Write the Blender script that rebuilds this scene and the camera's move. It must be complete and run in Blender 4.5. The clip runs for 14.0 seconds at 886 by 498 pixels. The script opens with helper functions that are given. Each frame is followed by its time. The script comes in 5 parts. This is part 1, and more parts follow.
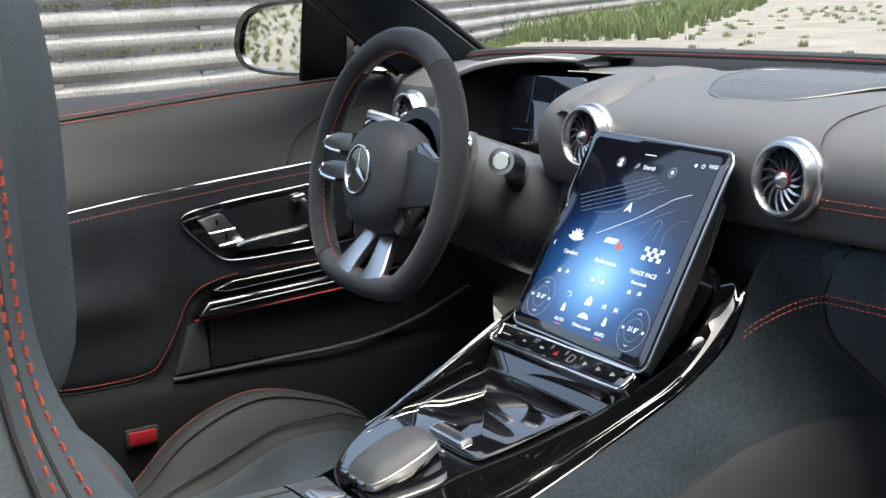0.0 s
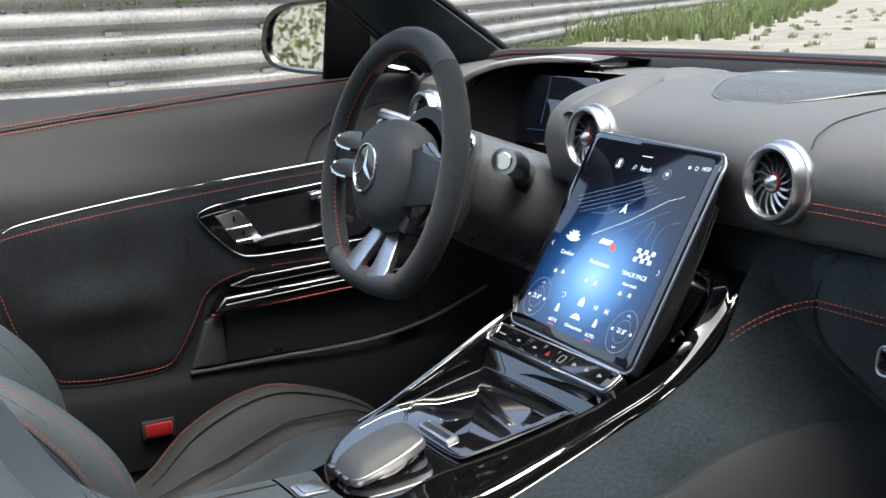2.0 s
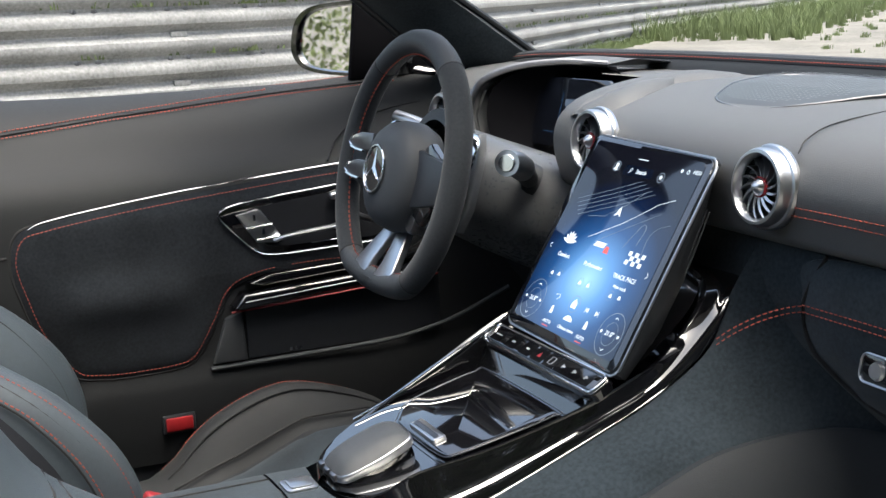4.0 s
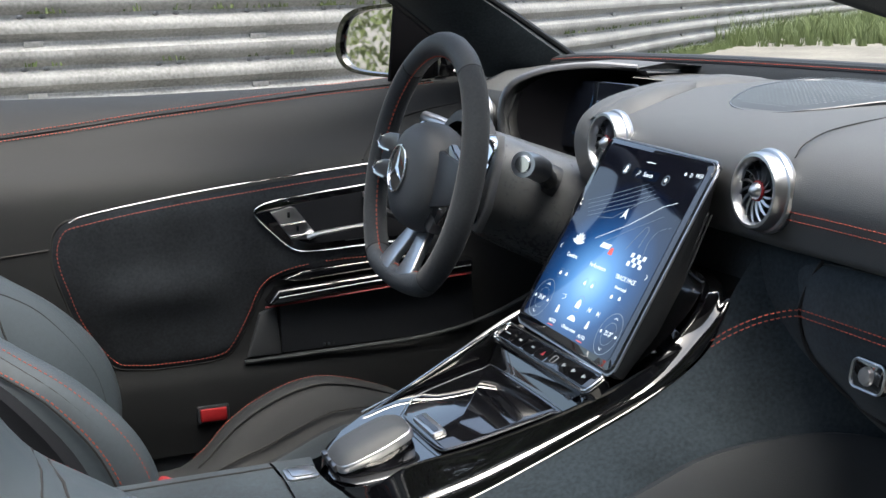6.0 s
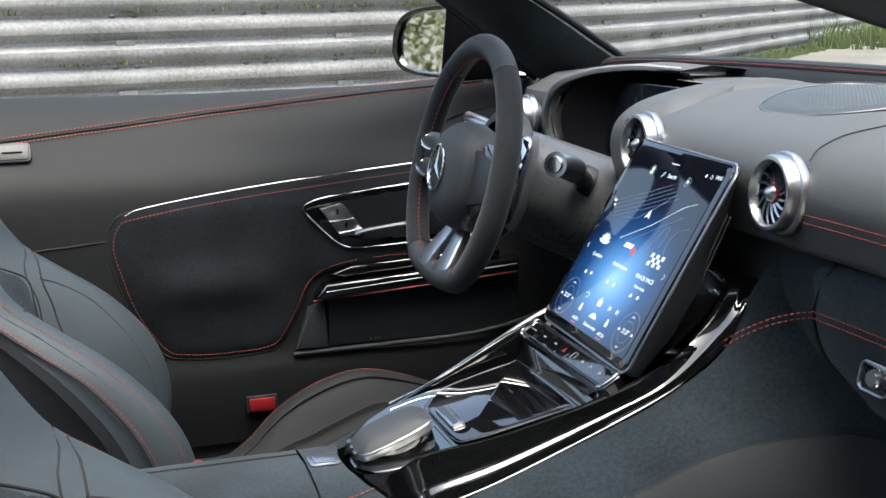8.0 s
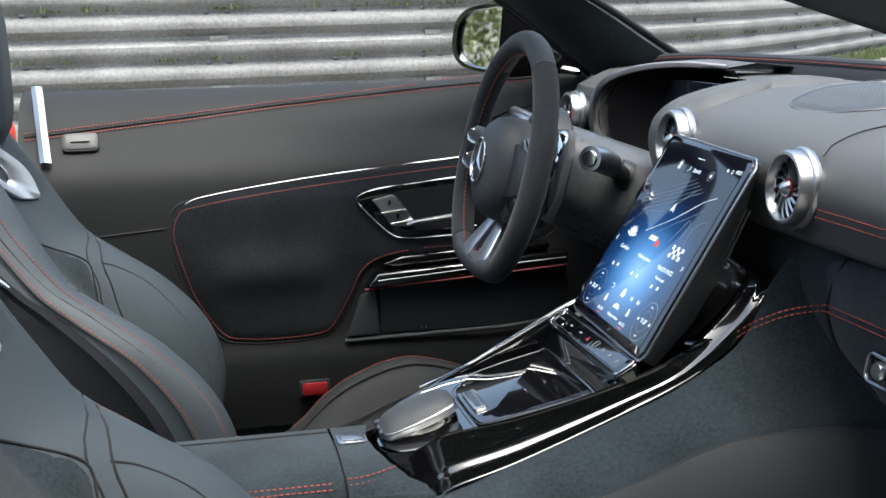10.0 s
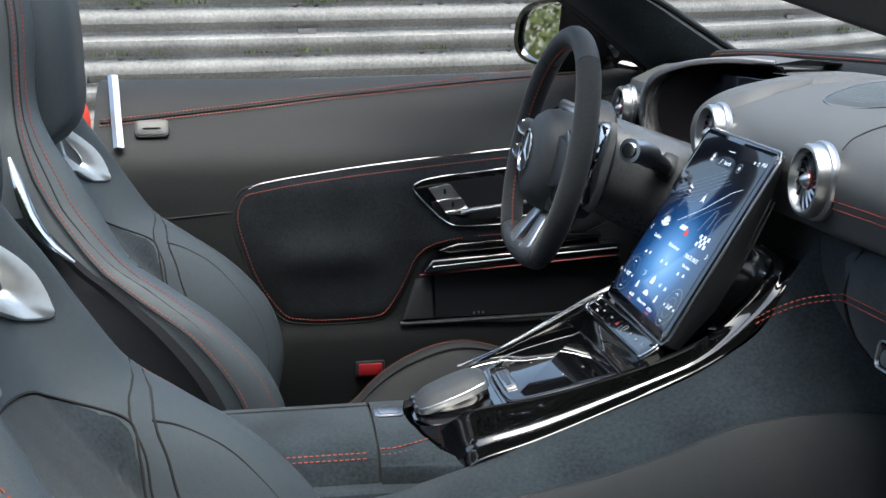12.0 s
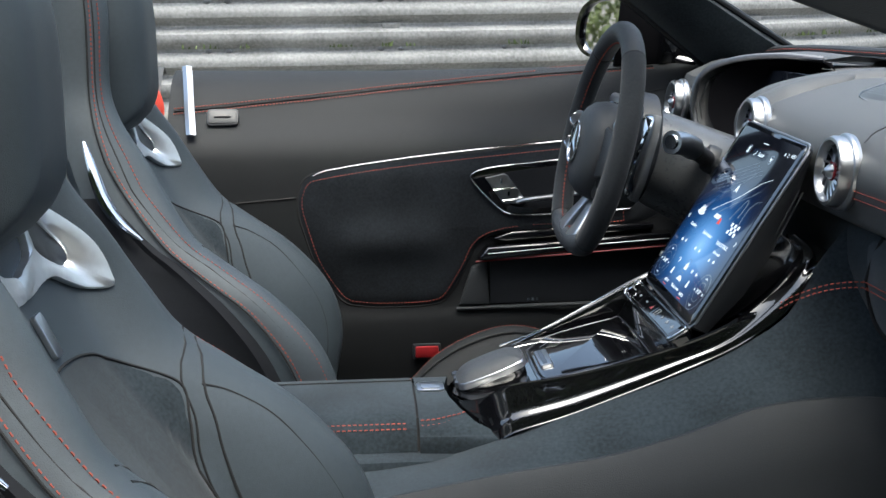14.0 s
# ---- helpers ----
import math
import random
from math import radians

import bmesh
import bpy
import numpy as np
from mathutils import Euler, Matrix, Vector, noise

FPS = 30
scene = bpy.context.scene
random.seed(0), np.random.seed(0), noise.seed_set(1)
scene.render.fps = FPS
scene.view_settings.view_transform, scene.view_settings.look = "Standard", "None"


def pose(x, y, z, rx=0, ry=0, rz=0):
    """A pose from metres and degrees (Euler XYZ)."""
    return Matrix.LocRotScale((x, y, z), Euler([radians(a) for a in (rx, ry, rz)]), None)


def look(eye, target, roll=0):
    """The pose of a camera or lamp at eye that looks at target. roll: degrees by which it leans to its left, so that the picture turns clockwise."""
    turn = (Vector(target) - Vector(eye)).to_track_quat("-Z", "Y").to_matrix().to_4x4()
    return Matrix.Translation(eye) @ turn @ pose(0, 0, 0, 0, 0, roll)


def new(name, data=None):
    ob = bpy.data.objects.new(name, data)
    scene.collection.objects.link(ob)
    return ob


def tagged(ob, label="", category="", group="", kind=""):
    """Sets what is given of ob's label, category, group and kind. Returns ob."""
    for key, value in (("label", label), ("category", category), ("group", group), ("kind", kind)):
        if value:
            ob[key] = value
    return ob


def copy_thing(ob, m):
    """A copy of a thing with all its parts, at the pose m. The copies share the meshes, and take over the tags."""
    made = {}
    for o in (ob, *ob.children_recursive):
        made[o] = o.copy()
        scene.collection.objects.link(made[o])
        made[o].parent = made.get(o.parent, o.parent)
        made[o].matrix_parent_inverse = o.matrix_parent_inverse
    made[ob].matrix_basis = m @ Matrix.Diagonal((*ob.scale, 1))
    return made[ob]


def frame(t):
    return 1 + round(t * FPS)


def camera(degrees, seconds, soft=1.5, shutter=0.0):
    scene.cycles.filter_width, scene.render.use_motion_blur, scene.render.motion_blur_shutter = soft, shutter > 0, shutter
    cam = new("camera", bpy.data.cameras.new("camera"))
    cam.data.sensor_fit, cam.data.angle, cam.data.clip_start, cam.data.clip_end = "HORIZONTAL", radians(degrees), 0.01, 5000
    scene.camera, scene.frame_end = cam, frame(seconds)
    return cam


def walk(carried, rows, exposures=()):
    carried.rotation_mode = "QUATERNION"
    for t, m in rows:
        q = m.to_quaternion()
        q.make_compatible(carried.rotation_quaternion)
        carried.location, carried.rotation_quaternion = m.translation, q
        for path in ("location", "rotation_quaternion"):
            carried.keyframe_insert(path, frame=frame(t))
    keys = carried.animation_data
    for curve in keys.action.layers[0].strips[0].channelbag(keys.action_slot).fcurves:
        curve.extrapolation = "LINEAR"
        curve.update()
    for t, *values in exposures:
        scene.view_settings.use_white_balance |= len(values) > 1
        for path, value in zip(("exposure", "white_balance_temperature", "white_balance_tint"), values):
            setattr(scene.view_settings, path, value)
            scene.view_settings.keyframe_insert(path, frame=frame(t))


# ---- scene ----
cam = camera(38.9, 14.0)
PATH = [
    (0, (-0.767, -1.053, 1.024), (0.228, 0.634, 0.615), -1.9),
    (0.5, (-0.753, -1.062, 1.023), (0.22, 0.636, 0.615), -1.8),
    (1, (-0.739, -1.071, 1.024), (0.216, 0.638, 0.614), -1.8),
    (1.5, (-0.724, -1.085, 1.022), (0.208, 0.637, 0.616), -1.6),
    (2, (-0.706, -1.096, 1.023), (0.201, 0.639, 0.616), -1.7),
    (2.5, (-0.689, -1.107, 1.024), (0.194, 0.641, 0.617), -1.8),
    (5, (-0.608, -1.173, 1.026), (0.144, 0.636, 0.625), -1.6),
    (5.5, (-0.592, -1.188, 1.024), (0.129, 0.635, 0.626), -1.5),
    (6, (-0.577, -1.201, 1.024), (0.113, 0.633, 0.627), -1.5),
    (6.5, (-0.564, -1.215, 1.024), (0.094, 0.632, 0.629), -1.4),
    (7, (-0.552, -1.227, 1.024), (0.076, 0.631, 0.63), -1.3),
    (7.5, (-0.538, -1.242, 1.024), (0.055, 0.628, 0.631), -1.3),
    (8, (-0.523, -1.256, 1.025), (0.035, 0.624, 0.632), -1.3),
    (10.5, (-0.455, -1.342, 1.024), (-0.074, 0.581, 0.629), -1.1),
    (11, (-0.445, -1.362, 1.024), (-0.097, 0.567, 0.628), -1.0),
    (11.5, (-0.433, -1.38, 1.024), (-0.121, 0.555, 0.626), -0.9),
    (12, (-0.421, -1.4, 1.025), (-0.144, 0.54, 0.624), -0.8),
    (12.5, (-0.408, -1.422, 1.025), (-0.169, 0.523, 0.622), -0.8),
    (13, (-0.399, -1.441, 1.025), (-0.192, 0.507, 0.621), -0.7),
    (13.5, (-0.388, -1.462, 1.025), (-0.216, 0.488, 0.619), -0.6),
    (14, (-0.379, -1.483, 1.026), (-0.237, 0.47, 0.619), -0.6),
]
walk(cam, [(t, look(eye, target, roll)) for t, eye, target, roll in PATH], exposures=[(0, 1.62, 6300, 5), (7, 1.48, 6150, 4), (14, 1.27, 5900, 2)])

# ---- place ----
# X runs forward along the car, Y to the driver's side, Z up.

# world and sun
world = bpy.data.worlds.new("sky")
scene.world = world
world.use_nodes = True
wn = world.node_tree.nodes
sky = wn.new("ShaderNodeTexSky")
sky.sky_type = "NISHITA"
sky.sun_disc = False
sky.sun_elevation = radians(75)
sky.sun_rotation = radians(170)
sky.air_density = 1.3
sky.dust_density = 9.0
world.node_tree.links.new(sky.outputs[0], wn["Background"].inputs[0])
wn["Background"].inputs[1].default_value = 0.15

sun = new("sun", bpy.data.lights.new("sun", "SUN"))
sun.data.energy = 1.15
sun.data.angle = radians(40)
sun.data.color = (1.0, 0.96, 0.9)
sun.matrix_world = look((0.25, -1.4, 5.3), (0, 0, 0))
UI_POWER = 0.55


# ---- materials ----
def material(name, color, rough=0.5, metal=0.0, grain=0.0, grain_scale=300.0, vary=0.15, vary_scale=8.0, coat=0.0, sheen=0.0, spec=0.5, vein=0.0):
    m = bpy.data.materials.new(name)
    m.use_nodes = True
    nt = m.node_tree
    b = nt.nodes["Principled BSDF"]
    b.inputs["Base Color"].default_value = (*color, 1)
    b.inputs["Roughness"].default_value = rough
    b.inputs["Metallic"].default_value = metal
    b.inputs["Coat Weight"].default_value = coat
    b.inputs["Coat Roughness"].default_value = 0.03
    b.inputs["Coat IOR"].default_value = 1.8
    b.inputs["Sheen Weight"].default_value = sheen
    b.inputs["Specular IOR Level"].default_value = spec
    co = nt.nodes.new("ShaderNodeTexCoord")
    if vary:
        big = nt.nodes.new("ShaderNodeTexNoise")
        big.inputs["Scale"].default_value = vary_scale
        big.inputs["Detail"].default_value = 5
        nt.links.new(co.outputs["Object"], big.inputs["Vector"])
        fine = nt.nodes.new("ShaderNodeTexNoise")
        fine.inputs["Scale"].default_value = vary_scale * 22
        fine.inputs["Detail"].default_value = 3
        nt.links.new(co.outputs["Object"], fine.inputs["Vector"])
        add = nt.nodes.new("ShaderNodeMath")
        nt.links.new(big.outputs["Fac"], add.inputs[0])
        nt.links.new(fine.outputs["Fac"], add.inputs[1])
        rng = nt.nodes.new("ShaderNodeMapRange")
        rng.inputs["From Min"].default_value = 0.65
        rng.inputs["From Max"].default_value = 1.35
        rng.inputs["To Min"].default_value = 1 - vary
        rng.inputs["To Max"].default_value = 1 + vary
        nt.links.new(add.outputs[0], rng.inputs["Value"])
        mul = nt.nodes.new("ShaderNodeVectorMath")
        mul.operation = "SCALE"
        mul.inputs[0].default_value = color
        nt.links.new(rng.outputs[0], mul.inputs["Scale"])
        nt.links.new(mul.outputs[0], b.inputs["Base Color"])
        rr = nt.nodes.new("ShaderNodeMapRange")
        rr.inputs["From Min"].default_value = 0.65
        rr.inputs["From Max"].default_value = 1.35
        rr.inputs["To Min"].default_value = max(0.02, rough * (1 - vary * 0.6))
        rr.inputs["To Max"].default_value = min(1.0, rough * (1 + vary * 0.6))
        nt.links.new(add.outputs[0], rr.inputs["Value"])
        nt.links.new(rr.outputs[0], b.inputs["Roughness"])
    if grain:
        tex = nt.nodes.new("ShaderNodeTexVoronoi" if vein else "ShaderNodeTexNoise")
        tex.inputs["Scale"].default_value = grain_scale
        nt.links.new(co.outputs["Object"], tex.inputs["Vector"])
        bump = nt.nodes.new("ShaderNodeBump")
        bump.inputs["Strength"].default_value = grain
        bump.inputs["Distance"].default_value = 0.0006 if grain_scale > 100 else 0.004
        nt.links.new(tex.outputs["Distance" if vein else "Fac"], bump.inputs["Height"])
        nt.links.new(bump.outputs[0], b.inputs["Normal"])
    return m


LEATHER = material("leather", (0.031, 0.034, 0.038), 0.58, grain=0.35, grain_scale=900, vary=0.10, vein=1)
# leather lightened and tinted with the blue sky light on the seats
SKYLIT_LEATHER = material("skylit_leather", (0.040, 0.051, 0.061), 0.48, grain=0.35, grain_scale=900, vary=0.12, vein=1)
# leather darkened for the shade on the door card and driver's cushion
SHADED_LEATHER = material("shaded_leather", (0.0145, 0.0157, 0.0172), 0.68, grain=0.35, grain_scale=900, vary=0.12, vein=1, spec=0.28)
DARK_LEATHER = material("tunnel_leather", (0.018, 0.021, 0.025), 0.7, grain=0.35, grain_scale=900, vary=0.10, vein=1, spec=0.3)
# paler than the other leather: sky sheen on the dash is in its colour
LIT_DASH_LEATHER = material("lit_dash_leather", (0.072, 0.074, 0.077), 0.50, grain=0.3, grain_scale=900, vary=0.10, vein=1)
SUEDE = material("suede", (0.0235, 0.0305, 0.037), 1.0, grain=0.22, grain_scale=1500, vary=0.45, vary_scale=11, sheen=0.12, spec=0.05)
# same suede, darkened because the door insert faces away from the light
SHADED_SUEDE = material("shaded_suede", (0.0165, 0.019, 0.023), 1.0, grain=0.22, grain_scale=1500, vary=0.40, vary_scale=11, sheen=0.08, spec=0.05)
SUEDE_RIM = material("suede_rim", (0.033, 0.036, 0.040), 1.0, grain=0.4, grain_scale=1500, vary=0.2, vary_scale=14, sheen=0.15, spec=0.08)
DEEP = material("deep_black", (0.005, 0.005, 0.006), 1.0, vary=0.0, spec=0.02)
PIANO = material("gloss_black", (0.004, 0.004, 0.005), 0.06, vary=0.0, coat=1.0)
GLOSS_SOFT = material("soft_gloss_black", (0.005, 0.005, 0.006), 0.20, vary=0.1, coat=0.3)
PLASTIC = material("black_plastic", (0.018, 0.020, 0.024), 0.45, grain=0.3, grain_scale=1200, vary=0.1)
YOKE_METAL = material("yoke_metal", (0.82, 0.84, 0.86), 0.36, metal=0.85, vary=0.06, vary_scale=6)
SHELL = material("seat_shell", (0.011, 0.012, 0.015), 0.75, grain=0.3, grain_scale=1200, vary=0.15, spec=0.12)
CARPET = material("carpet", (0.021, 0.026, 0.032), 1.0, grain=0.8, grain_scale=700, vary=0.35, vary_scale=20, spec=0.1)
SATIN = material("satin_aluminium", (0.50, 0.51, 0.53), 0.30, metal=1.0, vary=0.06, vary_scale=6)
CHROME = material("chrome", (0.80, 0.81, 0.83), 0.10, metal=1.0, vary=0.04)
DARK_METAL = material("dark_metal", (0.20, 0.20, 0.21), 0.3, metal=1.0, vary=0.1)
STITCH = material("red_thread", (0.25, 0.044, 0.026), 0.8, vary=0.2, vary_scale=60)
SEAM = material("seam_thread", (0.006, 0.006, 0.007), 0.8, vary=0.0)
PRINT = material("white_print", (0.20, 0.21, 0.22), 0.6, vary=0.0)
RED = material("red_plastic", (0.22, 0.010, 0.013), 0.4, vary=0.1)
RED_WEB = material("red_webbing", (0.50, 0.04, 0.02), 0.8, grain=0.5, grain_scale=800, vary=0.15, vary_scale=40)
GALV = material("galvanised_steel", (0.255, 0.258, 0.258), 0.8, metal=0.0, grain=0.5, grain_scale=30, vary=0.42, vary_scale=1.6)
MIRROR = material("mirror_glass", (0.9, 0.9, 0.9), 0.02, metal=1.0, vary=0.0)
HEADLINER = material("headliner", (0.05, 0.05, 0.052), 0.95, grain=0.4, grain_scale=1500, vary=0.15, sheen=0.3, spec=0.1)


# ---- shaping ----
def link(name, bm, mat, smooth=True):
    me = bpy.data.meshes.new(name)
    bmesh.ops.recalc_face_normals(bm, faces=bm.faces)
    bm.to_mesh(me)
    bm.free()
    for p in me.polygons:
        p.use_smooth = smooth
    me.materials.append(mat)
    ob = new(name, me)
    return ob


def sharp(ob, deg=35):
    """Smooth shading with creases kept."""
    ob.data.set_sharp_from_angle(angle=radians(deg))
    return ob


def part(name, bm, mat, parent, label="", smooth=True):
    ob = sharp(link(name, bm, mat, smooth))
    ob.parent = parent
    if label:
        tagged(ob, label)
    return ob


def thing(name, label, category, group="", kind="", at=(0, 0, 0)):
    ob = new(name)
    ob.empty_display_size = 0.05
    ob.location = at
    return tagged(ob, label, category, group, kind)


def whole(name, bm, mat, label, category="", kind="structure", smooth=True):
    return tagged(sharp(link(name, bm, mat, smooth)), label, category, "", kind)


def catmull(pts, n=8, closed=False):
    """A smooth curve through the points."""
    p = [Vector(q) for q in pts]
    out = []
    count = len(p)
    for i in range(count if closed else count - 1):
        a = p[(i - 1) % count] if closed or i > 0 else p[0] * 2 - p[1]
        b, c = p[i], p[(i + 1) % count]
        d = p[(i + 2) % count] if closed or i + 2 < count else p[-1] * 2 - p[-2]
        for k in range(n):
            t = k / n
            out.append(0.5 * (2 * b + (c - a) * t + (2 * a - 5 * b + 4 * c - d) * t * t + (3 * b - a - 3 * c + d) * t ** 3))
    if not closed:
        out.append(p[-1].copy())
    return out


def table(rows, x):
    """Linear interpolation in rows of (x, values...)."""
    cols = list(zip(*rows))
    return [float(np.interp(x, cols[0], c)) for c in cols[1:]]


def grid(rows, wrap=False, ends=False):
    """A skin over rows of points."""
    bm = bmesh.new()
    vs = [[bm.verts.new(q) for q in r] for r in rows]
    n = len(vs[0])
    for a, b in zip(vs, vs[1:]):
        for i in range(n if wrap else n - 1):
            j = (i + 1) % n
            try:
                bm.faces.new((a[i], a[j], b[j], b[i]))
            except ValueError:
                pass
    if ends:
        bm.faces.new(vs[0])
        bm.faces.new(list(reversed(vs[-1])))
    return bm


def tube(pts, r, seg=8, closed=False, bm=None, flat=1.0, up=Vector((0, 0, 1)), taper=None):
    pts = [Vector(q) for q in pts]
    rows = []
    n = len(pts)
    for i, q in enumerate(pts):
        a = pts[i - 1] if i > 0 or closed else q
        b = pts[(i + 1) % n] if i < n - 1 or closed else q
        d = (b - a).normalized()
        s = d.cross(up)
        s = s.normalized() if s.length > 1e-4 else Vector((1, 0, 0))
        u = s.cross(d)
        k = r * (taper(i / (n - 1)) if taper else 1)
        rows.append([q + s * math.cos(t) * k + u * math.sin(t) * k * flat for t in (2 * math.pi * j / seg for j in range(seg))])
    if closed:
        rows.append(rows[0])
    made = grid(rows, wrap=True, ends=not closed)
    if closed:
        bmesh.ops.remove_doubles(made, verts=made.verts, dist=1e-6)
    if bm is None:
        return made
    return merge(bm, made)


def merge(bm, other):
    me = bpy.data.meshes.new("joint")
    other.to_mesh(me)
    other.free()
    bm.from_mesh(me)
    bpy.data.meshes.remove(me)
    return bm


def box(sx, sy, sz, m=None, bevel=0.003, seg=2):
    bm = bmesh.new()
    bmesh.ops.create_cube(bm, size=1)
    bmesh.ops.scale(bm, vec=(sx, sy, sz), verts=bm.verts)
    if bevel:
        bmesh.ops.bevel(bm, geom=bm.edges, offset=bevel, segments=seg, profile=0.5, affect="EDGES")
    if m:
        bm.transform(m)
    return bm


def slab(outline, depth, m=None, bevel=0.002, seg=2):
    """A plate with that outline in its xy plane, depth along z."""
    bm = bmesh.new()
    vs = [bm.verts.new((q[0], q[1], 0)) for q in outline]
    f = bm.faces.new(vs)
    r = bmesh.ops.extrude_face_region(bm, geom=[f])
    top = [g for g in r["geom"] if isinstance(g, bmesh.types.BMVert)]
    bmesh.ops.translate(bm, vec=(0, 0, depth), verts=top)
    if bevel:
        tv = set(top)
        bmesh.ops.bevel(bm, geom=[e for e in bm.edges if e.verts[0] in tv and e.verts[1] in tv], offset=bevel, segments=seg, profile=0.5, affect="EDGES")
    if m:
        bm.transform(m)
    return bm


def rounded(w, h, r, n=6):
    """A rounded rectangle's outline about the origin."""
    out = []
    for cx, cy, a in ((w / 2 - r, h / 2 - r, 0), (r - w / 2, h / 2 - r, 90), (r - w / 2, r - h / 2, 180), (w / 2 - r, r - h / 2, 270)):
        out += [(cx + r * math.cos(radians(a + 90 * k / n)), cy + r * math.sin(radians(a + 90 * k / n))) for k in range(n + 1)]
    return out


def lathe(profile, m=None, seg=40, close=False):
    """Rows of (radius, height) turned about z."""
    rows = [[(r * math.cos(2 * math.pi * j / seg), r * math.sin(2 * math.pi * j / seg), h) for j in range(seg)] for r, h in profile]
    bm = grid(rows, wrap=True)
    bmesh.ops.remove_doubles(bm, verts=bm.verts, dist=1e-6)
    if m:
        bm.transform(m)
    return bm


def pad(outline, place, h=0.01, rings=7, power=3.0):
    """A cushion over an outline of (u, v); place(u, v, height) puts it in the world."""
    cu = sum(q[0] for q in outline) / len(outline)
    cv = sum(q[1] for q in outline) / len(outline)
    rows = []
    for k in range(rings + 1):
        s = 1 - k / rings
        rows.append([place(cu + (q[0] - cu) * s, cv + (q[1] - cv) * s, h * (1 - s ** power)) for q in outline])
    rows.insert(0, [place(q[0], q[1], -0.008) for q in outline])
    bm = grid(rows, wrap=True)
    bmesh.ops.remove_doubles(bm, verts=bm.verts, dist=1e-5)
    return bm


def dashes(pts, length=0.0055, gap=0.0025, w=0.0011, up=Vector((0, 0, 1))):
    """Stitches along a curve, in one mesh."""
    pts = [Vector(q) for q in pts]
    cum = [0]
    for a, b in zip(pts, pts[1:]):
        cum.append(cum[-1] + (b - a).length)

    def at(d):
        i = min(int(np.searchsorted(cum, d, side="right")) - 1, len(pts) - 2)
        f = (d - cum[i]) / max(cum[i + 1] - cum[i], 1e-9)
        return pts[i].lerp(pts[i + 1], f)

    verts, faces = [], []
    d = 0.0
    while d + length < cum[-1]:
        a, b = at(d), at(d + length)
        t = (b - a).normalized()
        s = t.cross(up)
        s = s.normalized() if s.length > 1e-4 else Vector((0, 1, 0))
        u = s.cross(t)
        k = len(verts)
        for q in (a, a.lerp(b, 0.5) + u * w * 0.5, b):
            verts += [q + s * w, q + u * w, q - s * w, q - u * w]
        for r in (0, 4):
            for j in range(4):
                faces.append((k + r + j, k + r + (j + 1) % 4, k + r + 4 + (j + 1) % 4, k + r + 4 + j))
        faces += [(k, k + 1, k + 2, k + 3), (k + 8, k + 9, k + 10, k + 11)]
        d += length + gap
    me = bpy.data.meshes.new("stitching")
    me.from_pydata([tuple(v) for v in verts], [], faces)
    bm = bmesh.new()
    bm.from_mesh(me)
    bpy.data.meshes.remove(me)
    return bm


def words(text, size, m, mat, parent, name="lettering", align="CENTER"):
    """Lettering in the built-in font, as a mesh."""
    cu = bpy.data.curves.new("lettering", "FONT")
    cu.body, cu.size, cu.align_x, cu.align_y, cu.extrude = text, size, align, "CENTER", 0.0001
    tmp = bpy.data.objects.new("lettering", cu)
    scene.collection.objects.link(tmp)
    me = bpy.data.meshes.new_from_object(tmp.evaluated_get(bpy.context.evaluated_depsgraph_get()))
    bpy.data.objects.remove(tmp)
    me.transform(m)
    me.materials.clear()
    me.materials.append(mat)
    ob = new(name, me)
    ob.parent = parent
    return ob


def axes(origin, xdir, ydir):
    """A pose whose x and y run along xdir and ydir."""
    x = Vector(xdir).normalized()
    z = x.cross(Vector(ydir)).normalized()
    y = z.cross(x)
    m = Matrix((x, y, z)).transposed().to_4x4()
    m.translation = Vector(origin)
    return m


# ---- outside: ground, guardrail ----
def ground_mesh():
    bm = bmesh.new()
    rows = []
    for i in range(41):
        u = (i / 40) * 2 - 1
        rows.append([(600 * u * abs(u) ** 1.5, 600 * v * abs(v) ** 1.5, -0.02) for v in ((j / 40) * 2 - 1 for j in range(41))])
    return grid(rows)


def ground_material():
    m = material("gravel", (0.165, 0.160, 0.145), 0.95, grain=1.0, grain_scale=45, vary=0.4, vary_scale=0.8, spec=0.1)
    return m


GRAVEL = ground_material()
whole("ground", ground_mesh(), GRAVEL, "pale dry gravel ground beside the track", "ground")

RAIL_LINE = catmull([(-14, 9.6, 0), (-6, 9.8, 0), (0, 9.9, 0), (3, 10.5, 0), (6, 12.4, 0), (10.5, 16.9, 0), (16, 22, 0), (23, 28, 0), (34, 38, 0), (50, 54, 0)], 10)


def rail_beam(z0):
    prof = [(0.00, 0.0), (0.012, 0.02), (0.075, 0.065), (0.082, 0.10), (0.07, 0.14), (0.012, 0.185), (0.012, 0.21), (0.07, 0.255), (0.082, 0.295), (0.075, 0.33), (0.012, 0.375), (0.0, 0.395)]
    rows = []
    for i, q in enumerate(RAIL_LINE):
        d = (RAIL_LINE[min(i + 1, len(RAIL_LINE) - 1)] - RAIL_LINE[max(i - 1, 0)]).normalized()
        nrm = Vector((d.y, -d.x, 0))
        rows.append([q + nrm * a + Vector((0, 0, z0 + b * 1.085)) for a, b in prof])
    return grid(rows)


barrier = thing("guardrail", "weathered grey galvanised steel guardrail with stacked corrugated beams", "guardrail")
for z0 in (-0.135, 0.295, 0.725, 1.155):
    part("beam", rail_beam(z0), GALV, barrier)
